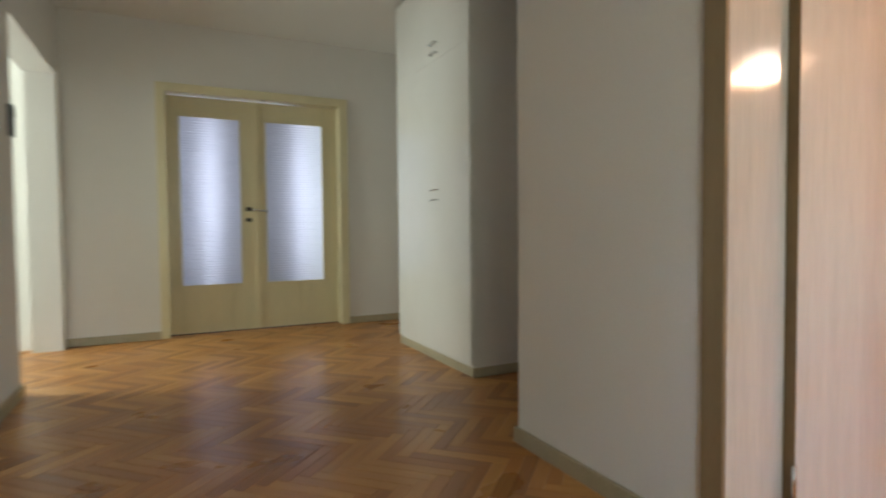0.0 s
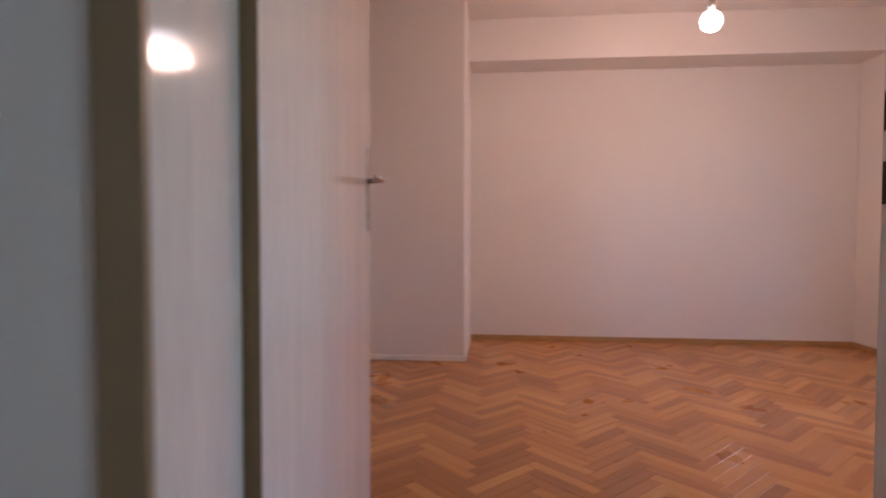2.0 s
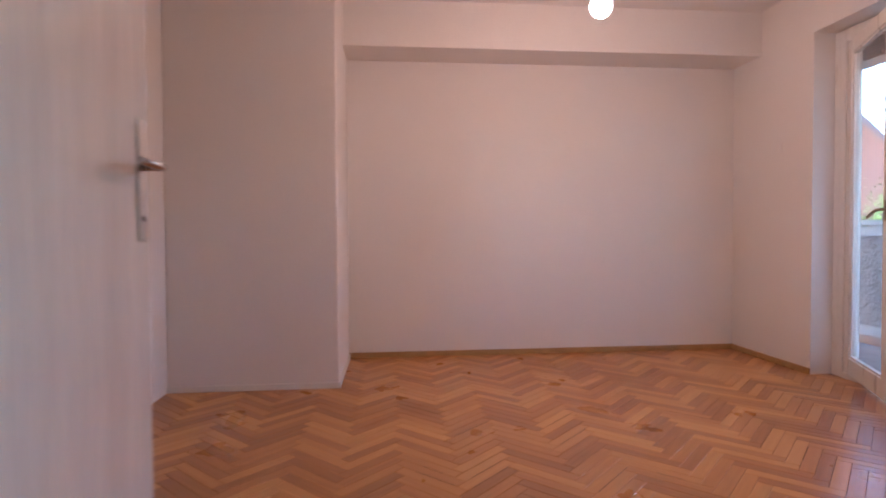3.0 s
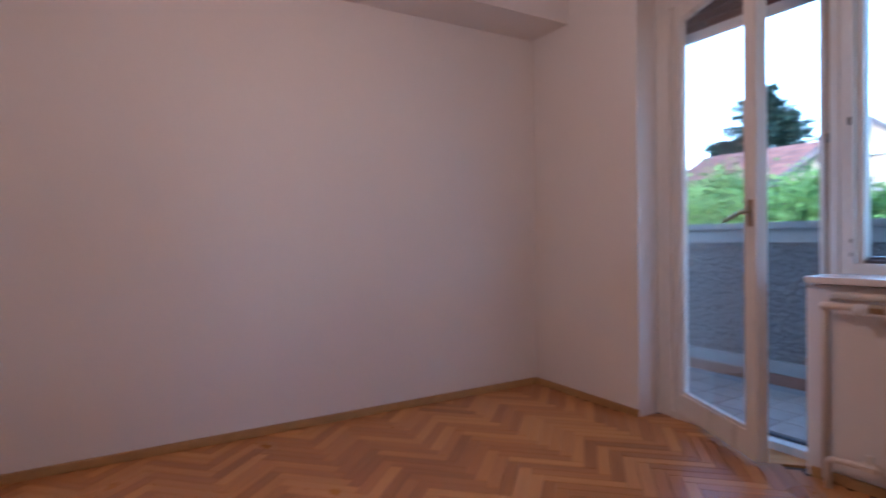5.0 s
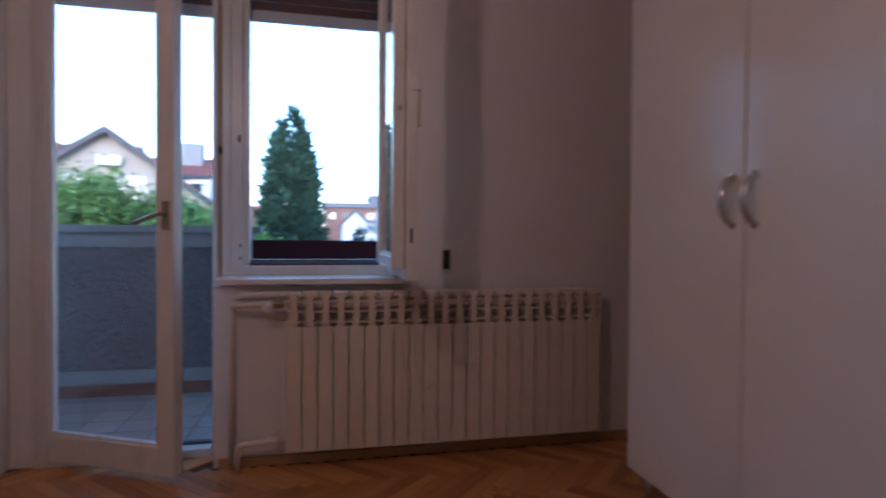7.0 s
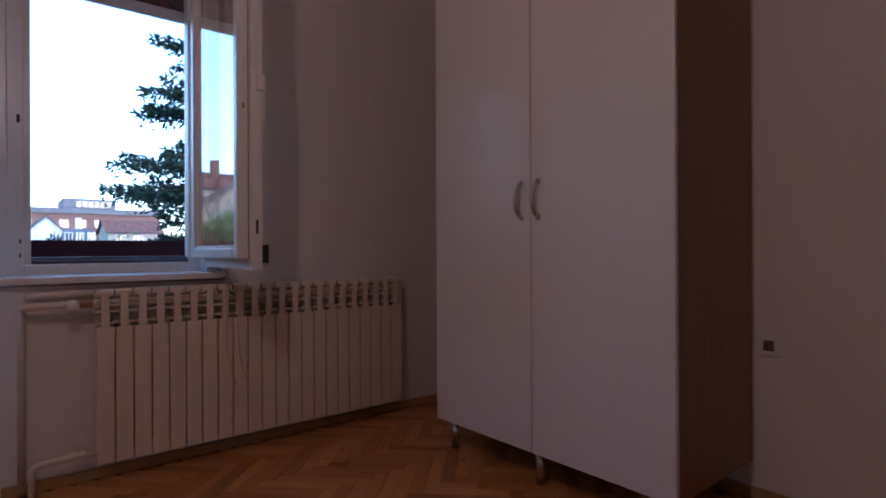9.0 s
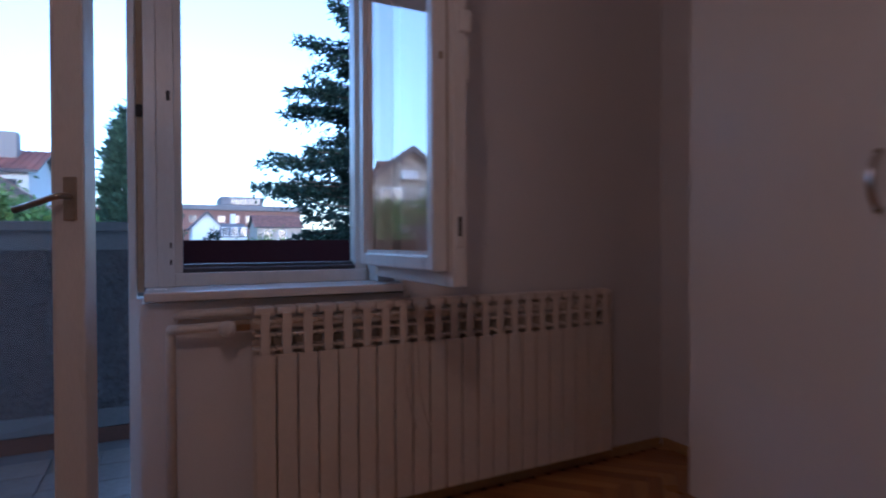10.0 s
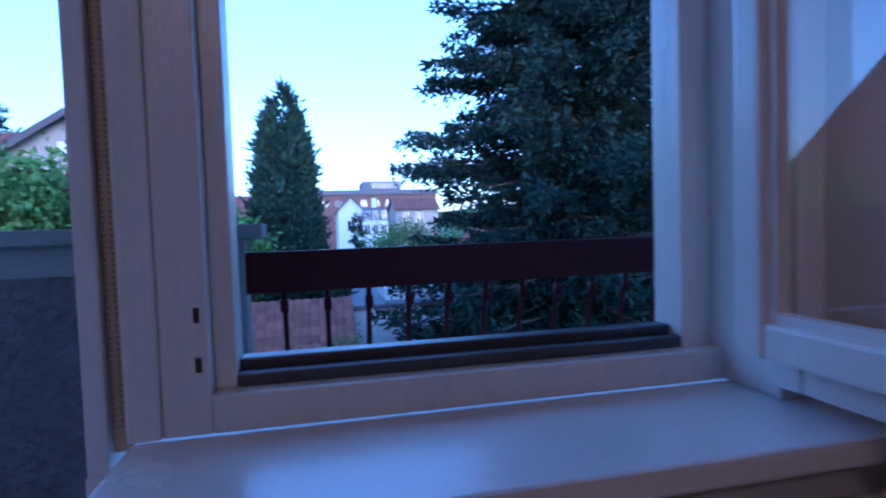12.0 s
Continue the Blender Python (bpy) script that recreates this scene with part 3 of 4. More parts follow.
# ---- wardrobe ----
def wardrobe():
    w = tagged(empty("wardrobe"), "tall white two-door wardrobe with walnut sides on small feet", "wardrobe")
    y0, y1, z0, z1 = -1.875, -0.65, 0.145, 2.40
    for y in (y0, y1 - 0.018):
        boxes("side_panel", M_WARDS, w, (3.522, 4.09, y, y + 0.018, z0, z1), bevel=0.001, label="dark walnut side panel")
    boxes("top_panel", M_WARDS, w, (3.522, 4.09, y0 + 0.018, y1 - 0.018, z1 - 0.018, z1))
    boxes("bottom_panel", M_WARDS, w, (3.522, 4.09, y0 + 0.018, y1 - 0.018, z0, z0 + 0.018))
    boxes("back_panel", M_WARDS, w, (4.08, 4.09, y0 + 0.018, y1 - 0.018, z0 + 0.018, z1 - 0.018))
    for a, b, hy in ((y0, -1.267, -1.305), (-1.261, y1, -1.215)):
        d = boxes("wardrobe_door", M_WARD, w, (3.50, 3.52, a, b, z0 - 0.003, z1), bevel=0.004)
        bm = bmesh.new()
        tube(bm, [(3.502 - 0.042 * math.sin(math.pi * k / 12) ** 0.6, hy, 1.10 + 0.145 * k / 12) for k in range(13)], 0.0095, 10)
        part("handle", bm, M_CHROME, d, "satin bow handle", True)
        for z in (1.10, 1.245):
            bm = bmesh.new()
            tube(bm, [(3.4995, hy, z), (3.494, hy, z)], 0.012, 12)
            part("handle_rose", bm, M_BRASS, d)
    for x in (3.56, 4.04):
        for y in (-1.78, -1.26, -0.72):
            bm = bmesh.new()
            tube(bm, [(x, y, 0), (x, y, z0)], 0.02, 12)
            part("foot", bm, M_CHROME, w, "short round metal foot", True)


wardrobe()


# ---- ceiling lamp ----
lamp = tagged(empty("pendant_lamp"), "lit round opal globe lamp hanging from the ceiling", "lamp")
bm = bmesh.new()
ball(bm, BULB_AT, 0.06, 1.0, 20)
part("globe", bm, M_BULB, lamp, "glowing opal globe", True)
bm = bmesh.new()
tube(bm, [(BULB_AT[0], BULB_AT[1], BULB_AT[2] + 0.055), (BULB_AT[0], BULB_AT[1], BULB_AT[2] + 0.11)], 0.02, 12)
part("socket", bm, M_PLASTIC, lamp, "", True)
bm = bmesh.new()
tube(bm, [(BULB_AT[0], BULB_AT[1], BULB_AT[2] + 0.11), (BULB_AT[0], BULB_AT[1], H)], 0.004, 6)
part("cord", bm, M_PLASTIC, lamp, "", True)

# ---- balcony ----
# overhead slab is added, never in view: it keeps sky light off parapet and window
structure("shade_slab", M_CONC, "unseen concrete slab added overhead to shade the balcony", "balcony", (-1.2, 6.0, 0.36, 1.6, 2.66, 2.85))
structure("balcony_slab", M_CONC, "concrete balcony slab", "balcony", (-1.2, 6.0, 0.25, 1.45, -0.22, -0.002))
structure("balcony_parapet", M_STUCCO, "rough dark grey stucco parapet", "parapet", (-1.2, 1.74, 1.345, 1.44, 0.17, 0.99))
structure("balcony_kerb", M_CONC, "pale concrete strip along the parapet foot", "kerb", (-1.2, 1.80, 1.325, 1.445, 0.08, 0.17), bevel=0.006)
structure("balcony_skirting", M_SKIRT, "brown tile skirting", "skirting", (-1.2, 1.80, 1.33, 1.34, 0.0, 0.078))
structure("parapet_band", M_CONC, "smooth concrete band under the coping", "parapet", (-1.2, 1.742, 1.34, 1.443, 0.99, 1.085))
structure("parapet_end_post", M_CONC, "smooth concrete end post of the parapet", "post", (1.742, 1.812, 1.33, 1.45, 0.0, 1.085), bevel=0.004)
structure("parapet_coping", M_CONC, "weathered concrete coping stone", "coping", (-1.2, 1.872, 1.30, 1.475, 1.085, 1.132), bevel=0.005)
structure("balcony_end_wall", M_STUCCO, "rough stucco wall closing the balcony", "wall", (-1.3, -1.2, 0.36, 1.44, -0.2, 1.08))


def railing():
    r = tagged(empty("balcony_railing"), "oxblood painted balcony railing with a broad top board", "railing")
    boxes("top_board", M_RAIL, r, (1.812, 6.0, 1.34, 1.375, 0.905, 1.04), bevel=0.004)
    boxes("bottom_rail", M_RAIL, r, (1.812, 6.0, 1.375, 1.40, 0.06, 0.09), bevel=0.003)
    bm = bmesh.new()
    pts = [(0, 0, 0.08), (0, 0, 0.35), (0, 0.012, 0.45), (0, 0.045, 0.60), (0, 0.055, 0.70), (0, 0.03, 0.82), (0, 0, 0.90), (0, 0, 0.93)]
    tube(bm, bend(pts, 0.08, 3), 0.0095, 6)
    box(bm, -0.013, 0.013, -0.012, 0.018, 0.835, 0.875)
    me = done("baluster", bm, M_RAIL, True)
    for k in range(29):
        b = new("baluster", me)
        b.location = (1.925 + 0.1415 * k, 1.388, 0)
        b.parent = r


railing()

# ---- outside ----
structure("apartment_block", M_RENDER, "rendered storeys of the apartment block below", "building", (-1.3, 9.8, -11.8, 0.35, -6.0, -0.26))
bm = bmesh.new()
s = 1500
vs = [bm.verts.new(p) for p in ((-s, -s, -6), (s, -s, -6), (s, s, -6), (-s, s, -6))]
bm.faces.new(vs)
tagged(part("ground", bm, M_GRASS, None), "dim garden ground reaching the horizon", "ground", kind="structure")


def foliage(name, base, tip, width, material, parent):
    """Many small blades: each a bent triangle pair from base to tip."""
    base, tip = np.asarray(base, float), np.asarray(tip, float)
    n = len(base)
    d = tip - base
    ran = np.random.normal(size=(n, 3))
    side = np.cross(d, ran)
    side /= np.linalg.norm(side, axis=1, keepdims=True) + 1e-9
    w = np.asarray(width).reshape(-1, 1) * np.ones((n, 1))
    mid = base + 0.45 * d
    v = np.stack([base, mid + side * w, tip, mid - side * w], 1).reshape(-1, 3)
    f = np.arange(4 * n).reshape(-1, 4)
    me = bpy.data.meshes.new(name)
    me.from_pydata(v.tolist(), [], f.tolist())
    me.materials.append(material)
    ob = new(name, me)
    ob.parent = parent
    return tagged(ob, kind="stuff")


def conifer(name, at, z0, top, radius, whorl, per, label, seed, droop=0.25, blade=0.14, material=None, dense=10, start=0.0, lobes=0.25):
    """A spruce: a tapered trunk, whorls of drooping limbs, and sprays of needles along them."""
    rng = np.random.RandomState(seed)
    t = tagged(empty(name, (0, 0, 0)), label, "tree")
    x, y = at
    bm = bmesh.new()
    tube(bm, [(x, y, z0 + (top - z0) * k / 8) for k in range(9)], 0.03 * radius + 0.12, 8, 0.02)
    part("trunk", bm, M_BARK, t, "", True)
    bm = bmesh.new()
    B, T = [], []
    z = z0 + start
    while z < top - 0.15:
        u = (top - z) / (top - z0)
        for k in range(per):
            a = rng.uniform(0, 2 * math.pi)
            L = radius * (u ** 0.75) * rng.uniform(1 - 2 * lobes, 1.0 + 0.4 * lobes)
            if L < 0.15:
                continue
            zz = z + rng.uniform(-0.35, 0.35)
            sag = droop * rng.uniform(-1.0, 3.0)
            pts = []
            for q in range(6):
                s = q / 5
                pts.append(np.array((x + math.cos(a) * L * s, y + math.sin(a) * L * s, zz - sag * L * (s - 0.75 * s * s * s))))
            tube(bm, pts, 0.012 + 0.012 * L, 4, 0.006)
            side = np.array((-math.sin(a), math.cos(a), 0))
            out = np.array((math.cos(a), math.sin(a), 0))
            m = int(dense * (2 + 5 * L))
            s = rng.uniform(0.15, 1.0, m)
            i = np.minimum((s * 5).astype(int), 4)
            P = np.array(pts)
            p = P[i] + (P[i + 1] - P[i]) * (s * 5 - i)[:, None]
            reach = 0.10 + 0.26 * L * (1 - s) * rng.uniform(0.2, 1, m)
            sg = rng.choice((-1, 1), m)
            off = rng.uniform(0, 1, m) * reach
            p = p + side * (sg * off)[:, None] + out * (0.35 * off)[:, None] - np.array((0, 0, 1)) * (rng.uniform(0.0, 0.8, m) * off)[:, None]
            p[:, 2] -= rng.exponential(0.025 + 0.02 * L, m)
            dirv = side * (sg * rng.uniform(0.3, 1, m))[:, None] + out * rng.uniform(0.3, 1.1, m)[:, None] + np.array((0, 0, 1)) * rng.normal(-0.15, 0.6, m)[:, None]
            dirv /= np.linalg.norm(dirv, axis=1, keepdims=True)
            B.append(p)
            T.append(p + dirv * (blade * rng.uniform(0.6, 1.5, m))[:, None])
        z += whorl
    tagged(part("branchwork", bm, M_BARK, t), kind="stuff")
    B, T = np.concatenate(B), np.concatenate(T)
    foliage("needles", B, T, blade * 0.2, material or M_SPRUCE, t)
    return t


conifer("spruce_tree", (8.25, 12.2), -6, 17.0, 5.5, 0.27, 12, "large dark green spruce with ragged branches", 3, droop=0.13, blade=0.18, dense=24, start=2.0, lobes=0.38)
conifer("spruce_tree", (11.2, 13.6), -6, 14.0, 4.4, 0.34, 9, "large dark green spruce behind the first", 5, droop=0.12, blade=0.18, dense=14, start=2.5, lobes=0.36)
conifer("cedar_tree", (-12.1, 24.5), -6, 8.4, 8.0, 0.42, 12, "dark layered cedar above the rooftops", 8, droop=0.05, blade=0.26, dense=13, start=8)
conifer("young_fir", (5.2, 45), -6, 2.4, 1.9, 0.5, 8, "small dark fir between far houses", 9, blade=0.3, dense=5, start=2)


def cypress(at, z0, top, radius, label, seed, n=60000):
    rng = np.random.RandomState(seed)
    t = tagged(empty("cypress_tree"), label, "tree")
    x, y = at
    bm = bmesh.new()
    tube(bm, [(x, y, z0), (x, y, z0 + 4), (x, y, top - 0.6)], 0.22, 8, 0.03)
    part("trunk", bm, M_BARK, t, "", True)
    cl = rng.uniform(0, 1, (900, 2))
    cu = 1 - np.sqrt(cl[:, 0])
    ang = cl[:, 1] * 2 * math.pi
    R = radius * np.minimum(1.0, (1 - cu) ** 0.85) * (0.80 + 0.2 * np.sin(9 * cu + 2 * ang))
    c = np.stack([x + R * np.cos(ang) * 0.9, y + R * np.sin(ang) * 0.9, z0 + 1 + (top - z0 - 1) * cu], 1)
    k = rng.randint(0, len(c), n)
    size = 0.16 + 0.26 * (1 - cu[k])
    p = c[k] + rng.normal(size=(n, 3)) * size[:, None] * np.array((0.6, 0.6, 0.8))
    out = np.stack([p[:, 0] - x, p[:, 1] - y, 0 * p[:, 0]], 1)
    out /= np.linalg.norm(out, axis=1, keepdims=True) + 1e-6
    d = out * 0.7 + np.array((0, 0, 0.7)) + rng.normal(size=(n, 3)) * 0.4
    foliage("sprays", p, p + d * rng.uniform(0.14, 0.3, n)[:, None], 0.055, M_CYP, t)
    return t


cypress((1.02, 19.2), -6, 6.2, 2.75, "tall dark green conical cypress in the garden", 4)


def leafy(at, z0, r, top, label, seed, n=34000, leaf=0.085):
    rng = np.random.RandomState(seed)
    t = tagged(empty("garden_tree"), label, "tree")
    x, y = at
    bm = bmesh.new()
    zc = top - r
    tube(bm, [(x, y, z0), (x + 0.05, y, (z0 + zc) / 2), (x, y, zc)], 0.12, 8, 0.06)
    for k in range(9):
        a = k * 2.4
        tube(bm, [(x, y, zc - 0.8), (x + 0.45 * r * math.cos(a), y + 0.45 * r * math.sin(a), zc - 0.1 + 0.3 * (k % 3)), (x + 0.9 * r * math.cos(a), y + 0.9 * r * math.sin(a), zc + 0.35 * r + 0.2 * (k % 2))], 0.035, 5, 0.01)
    part("trunk", bm, M_BARK, t, "", True)
    m = 90
    c = rng.normal(size=(m, 3))
    c /= np.linalg.norm(c, axis=1, keepdims=True)
    c = c * (rng.uniform(0.35, 1.0, (m, 1)) ** 0.6) * r * np.array((1.15, 1.0, 0.85)) * 0.85 + np.array((x, y, zc))
    k = rng.randint(0, m, n)
    p = c[k] + rng.normal(size=(n, 3)) * 0.17 * r
    d = rng.normal(size=(n, 3))
    d /= np.linalg.norm(d, axis=1, keepdims=True)
    foliage("leaves", p, p + d * leaf * rng.uniform(0.7, 1.4, n)[:, None], leaf * 0.32, M_LEAVES, t)


leafy((-3.3, 7.6), -6, 1.35, 2.25, "fresh green garden tree in spring leaf", 11)
leafy((-1.6, 7.2), -6, 1.25, 2.30, "fresh green garden tree in spring leaf", 12)
leafy((-0.35, 7.7), -6, 1.0, 1.80, "smaller fresh green garden tree", 13)
leafy((0.5, 7.6), -6, 0.8, 1.45, "smaller fresh green garden tree", 19)
leafy((-6.2, 9.5), -6, 1.8, 2.4, "fresh green garden tree in spring leaf", 14)
leafy((6.9, 31), -6, 2.4, 1.9, "bright green tree below the far houses", 15, 9000, 0.16)
leafy((10.5, 33), -6, 2.2, 1.3, "bright green tree below the far houses", 16, 7000, 0.16)
leafy((2.3, 12.5), -6, 1.3, -1.3, "green shrub in the yard below", 17, 7000, 0.07)
leafy((7.0, 10.3), -6, 1.6, -1.2, "dark green shrub in the yard below", 18, 8000, 0.07)


def roof_plane(name, parent, material, a, b, c, d, courses, thick=0.06):
    """Tile courses from the eave a-b up to the ridge d-c, each lapping the one below."""
    a, b, c, d = (Vector(p) for p in (a, b, c, d))
    up = (b - a).cross(d - a).normalized()
    if up.z < 0:
        up = -up
    bm = bmesh.new()
    cols = max(2, int((b - a).length / 0.24))
    for k in range(courses):
        u0, u1 = k / courses, (k + 1.12) / courses
        l0, r0, l1, r1 = a.lerp(d, u0), b.lerp(c, u0), a.lerp(d, min(u1, 1)), b.lerp(c, min(u1, 1))
        for j in range(cols):
            s0, s1 = j / cols, (j + 0.96) / cols
            sm = (s0 + s1) / 2
            lo, hi = 0.025, 0.07
            p = [l0.lerp(r0, s0) + up * lo, l0.lerp(r0, sm) + up * hi, l0.lerp(r0, s1) + up * lo, l1.lerp(r1, s1) + up * 0.0, l1.lerp(r1, sm) + up * 0.045, l1.lerp(r1, s0) + up * 0.0]
            v = [bm.verts.new(q) for q in p]
            bm.faces.new((v[0], v[1], v[4], v[5]))
            bm.faces.new((v[1], v[2], v[3], v[4]))
    ob = part(name, bm, material, parent)
    tagged(ob, "lapped clay roof tiles", kind="stuff")
    bm = bmesh.new()
    lo = [bm.verts.new(p - up * thick) for p in (a, b, c, d)]
    hi = [bm.verts.new(p) for p in (a, b, c, d)]
    bm.faces.new(lo[::-1])
    bm.faces.new(hi)
    for i in range(4):
        bm.faces.new((lo[i], lo[(i + 1) % 4], hi[(i + 1) % 4], hi[i]))
    part("roof_deck", bm, M_FASCIA, parent)


def far_window(parent, x, y, z, w, h, frame_paint=None):
    fr = boxes("window", frame_paint or M_RENDERW, parent, (x - 0.07, x + w + 0.07, y - 0.05, y + 0.02, z - 0.07, z + h + 0.07))
    boxes("pane", M_PANE, fr, (x, x + w / 2 - 0.03, y - 0.06, y - 0.045, z, z + h), (x + w / 2 + 0.03, x + w, y - 0.06, y - 0.045, z, z + h))


def gable_house(label, x0, x1, y0, y1, eave, ridge, wall, roof, windows=(), base=-6.0, over=0.35):
    """A house with its ridge along y and a gable towards -y."""
    h = tagged(empty("house"), label, "house")
    xm = (x0 + x1) / 2
    bm = bmesh.new()
    f = [bm.verts.new(p) for p in ((x0, y0, base), (x1, y0, base), (x1, y0, eave), (xm, y0, ridge - 0.12), (x0, y0, eave))]
    g = [bm.verts.new(p) for p in ((x0, y1, base), (x1, y1, base), (x1, y1, eave), (xm, y1, ridge - 0.12), (x0, y1, eave))]
    bm.faces.new(f)
    bm.faces.new(g[::-1])
    for i in range(5):
        bm.faces.new((f[i], g[i], g[(i + 1) % 5], f[(i + 1) % 5]))
    part("wall", bm, wall, h)
    sl = (ridge - eave) / (x1 - xm)
    ox = over
    for sx, xe in ((1, x1), (-1, x0)):
        e = (xe + sx * ox, eave - sl * ox)
        roof_plane("roof_tiles", h, roof, (e[0], y0 - over, e[1]), (e[0], y1 + over, e[1]), (xm, y1 + over, ridge), (xm, y0 - over, ridge), max(6, int(math.hypot(x1 - xm, ridge - eave) / 0.3)))
        bm = bmesh.new()
        q = [(e[0], e[1]), (xm, ridge)]
        v = []
        for yy in (y0 - over - 0.04, y0 - over):
            v += [bm.verts.new((q[0][0], yy, q[0][1] - 0.17)), bm.verts.new((q[1][0], yy, q[1][1] - 0.17)), bm.verts.new((q[1][0], yy, q[1][1] + 0.03)), bm.verts.new((q[0][0], yy, q[0][1] + 0.03))]
        bm.faces.new(v[:4])
        bm.faces.new(v[4:][::-1])
        for i in range(4):
            bm.faces.new((v[i], v[(i + 1) % 4], v[4 + (i + 1) % 4], v[4 + i]))
        part("barge_board", bm, M_FASCIA, h, "dark barge board")
    for w in windows:
        far_window(h, w[0], y0, *w[1:])
    return h


def side_house(label, x0, x1, y0, y1, eave, ridge, wall, roof, windows=(), base=-6.0, over=0.35):
    """A house with its ridge along x and an eave towards -y."""
    h = tagged(empty("house"), label, "house")
    ym = (y0 + y1) / 2
    bm = bmesh.new()
    f = [bm.verts.new(p) for p in ((x0, y0, base), (x0, y1, base), (x0, y1, eave), (x0, ym, ridge - 0.1), (x0, y0, eave))]
    g = [bm.verts.new((x1, *p.co[1:])) for p in f]
    bm.faces.new(f)
    bm.faces.new(g[::-1])
    for i in range(5):
        bm.faces.new((f[i], g[i], g[(i + 1) % 5], f[(i + 1) % 5]))
    part("wall", bm, wall, h)
    sl = (ridge - eave) / (ym - y0)
    for sy, ye in ((-1, y0), (1, y1)):
        e = (ye + sy * over, eave - sl * over)
        roof_plane("roof_tiles", h, roof, (x0 - over, e[0], e[1]), (x1 + over, e[0], e[1]), (x1 + over, ym, ridge), (x0 - over, ym, ridge), max(5, int(math.hypot(ym - y0, ridge - eave) / 0.3)))
    boxes("gutter", M_FASCIA, h, (x0 - over, x1 + over, y0 - over - 0.08, y0 - over, eave - sl * over - 0.08, eave - sl * over + 0.02))
    for w in windows:
        far_window(h, w[0], y0, *w[1:])
    return h


h1 = gable_house("beige gabled house with a dark barge board and clay tiles", -6.9, -1.0, 15.0, 21.0, 2.05, 4.2, M_RENDER, M_ROOF,
                 ((-4.9, 1.9, 0.6, 0.9), (-3.6, 1.9, 0.6, 0.9), (-4.6, -0.8, 1.0, 1.2), (-3.2, -0.8, 1.0, 1.2)))
h1.matrix_basis = pose(-3.95, 15.0, 0, 0, 0, 12) @ pose(3.95, -15.0, 0)
boxes("air_conditioner", M_RENDERW, h1, (-4.15, -3.55, 14.72, 14.98, 3.12, 3.42), bevel=0.03, label="white air conditioner unit")
side_house("house wing with a weathered clay tile roof", -10.5, -4.2, 15.6, 20.4, 2.9, 4.15, M_RENDER, M_ROOF, ((-9.5, 1.2, 1.0, 1.2), (-7.8, 1.2, 1.0, 1.2)))
h2 = side_house("white house with a red tile roof and two chimneys", -8.7, -2.85, 24.0, 30.0, 3.95, 5.0, M_RENDERW, M_ROOFB, ((-6.1, 2.4, 1.0, 1.1), (-4.2, 2.4, 1.0, 1.1)))
boxes("chimney", M_BRICKF, h2, (-5.2, -4.85, 25.4, 25.8, 4.2, 5.45), label="brick chimney")
boxes("chimney", M_CONC, h2, (-4.4, -3.5, 25.5, 26.2, 4.2, 5.55), label="rendered chimney")
side_house("low house with a bright red tile roof", -7.0, -0.9, 45, 51, 2.3, 3.9, M_RENDERW, M_ROOFB)
side_house("shed with an old clay tile roof in the yard", -2.5, 2.6, 12.5, 19.5, -2.9, -1.0, M_RENDER, M_ROOF)
g = tagged(empty("outbuilding"), "white flat-roofed outbuilding in the yard", "outbuilding")
boxes("wall", M_RENDERW, g, (2.75, 7.0, 15.8, 20.5, -6, -1.35))
boxes("roof", M_SLATE, g, (2.6, 7.15, 15.65, 20.65, -1.35, -1.22), bevel=0.02)
boxes("parapet_upstand", M_RENDERW, g, (4.0, 5.6, 16.4, 18.8, -1.22, -0.85))
gable_house("house with a clay tile roof beyond the spruce", 8.5, 14.5, 24, 31, -1.2, 1.0, M_RENDER, M_ROOFB, ((10.5, -3, 1.0, 1.2),))
h3 = gable_house("white house with a pale gable", 4.2, 7.0, 60, 67, 2.9, 4.35, M_RENDERW, M_SLATE, ((5.2, 0.6, 0.8, 1.1),))
m4 = tagged(empty("house"), "white house with a slate mansard roof and dormers", "house")
boxes("wall", M_RENDERW, m4, (6.7, 9.5, 59, 66, -6, 1.7))
bm = bmesh.new()
lo = [bm.verts.new(p) for p in ((6.5, 58.8, 1.7), (9.7, 58.8, 1.7), (9.7, 66.2, 1.7), (6.5, 66.2, 1.7))]
hi = [bm.verts.new(p) for p in ((7.0, 59.6, 3.1), (9.2, 59.6, 3.1), (9.2, 65.4, 3.1), (7.0, 65.4, 3.1))]
bm.faces.new(hi)
bm.faces.new(lo[::-1])
for i in range(4):
    bm.faces.new((lo[i], lo[(i + 1) % 4], hi[(i + 1) % 4], hi[i]))
part("roof", bm, M_SLATE, m4, "slate mansard")
boxes("chimney", M_RENDERW, m4, (8.0, 8.5, 61, 61.6, 3.0, 4.2))
for x in (7.0, 7.9, 8.8):
    far_window(m4, x, 58.75, 1.85, 0.5, 0.8)
    far_window(m4, x, 59.0, 0.2, 0.5, 1.0)
side_house("pale house with a brown tile roof", 12.0, 17.5, 70, 77, 3.2, 4.7, M_RENDER, M_ROOF, ((12.8, 1.5, 0.9, 1.2), (14.6, 1.5, 0.9, 1.2)))
b5 = tagged(empty("brick_block"), "long brick apartment block with a glazed penthouse", "building")
boxes("wall", M_BRICKF, b5, (2.0, 26.0, 110, 122, -6, 7.3))
boxes("roof", M_SLATE, b5, (1.5, 26.5, 109.5, 122.5, 7.3, 8.3), bevel=0.2)
boxes("penthouse", M_SLATE, b5, (11.0, 19.0, 111, 120, 8.3, 10.1), bevel=0.4)
for k in range(6):
    far_window(b5, 13.0 + 0.9 * k, 111.0, 8.6, 0.7, 1.1, M_SLATE)
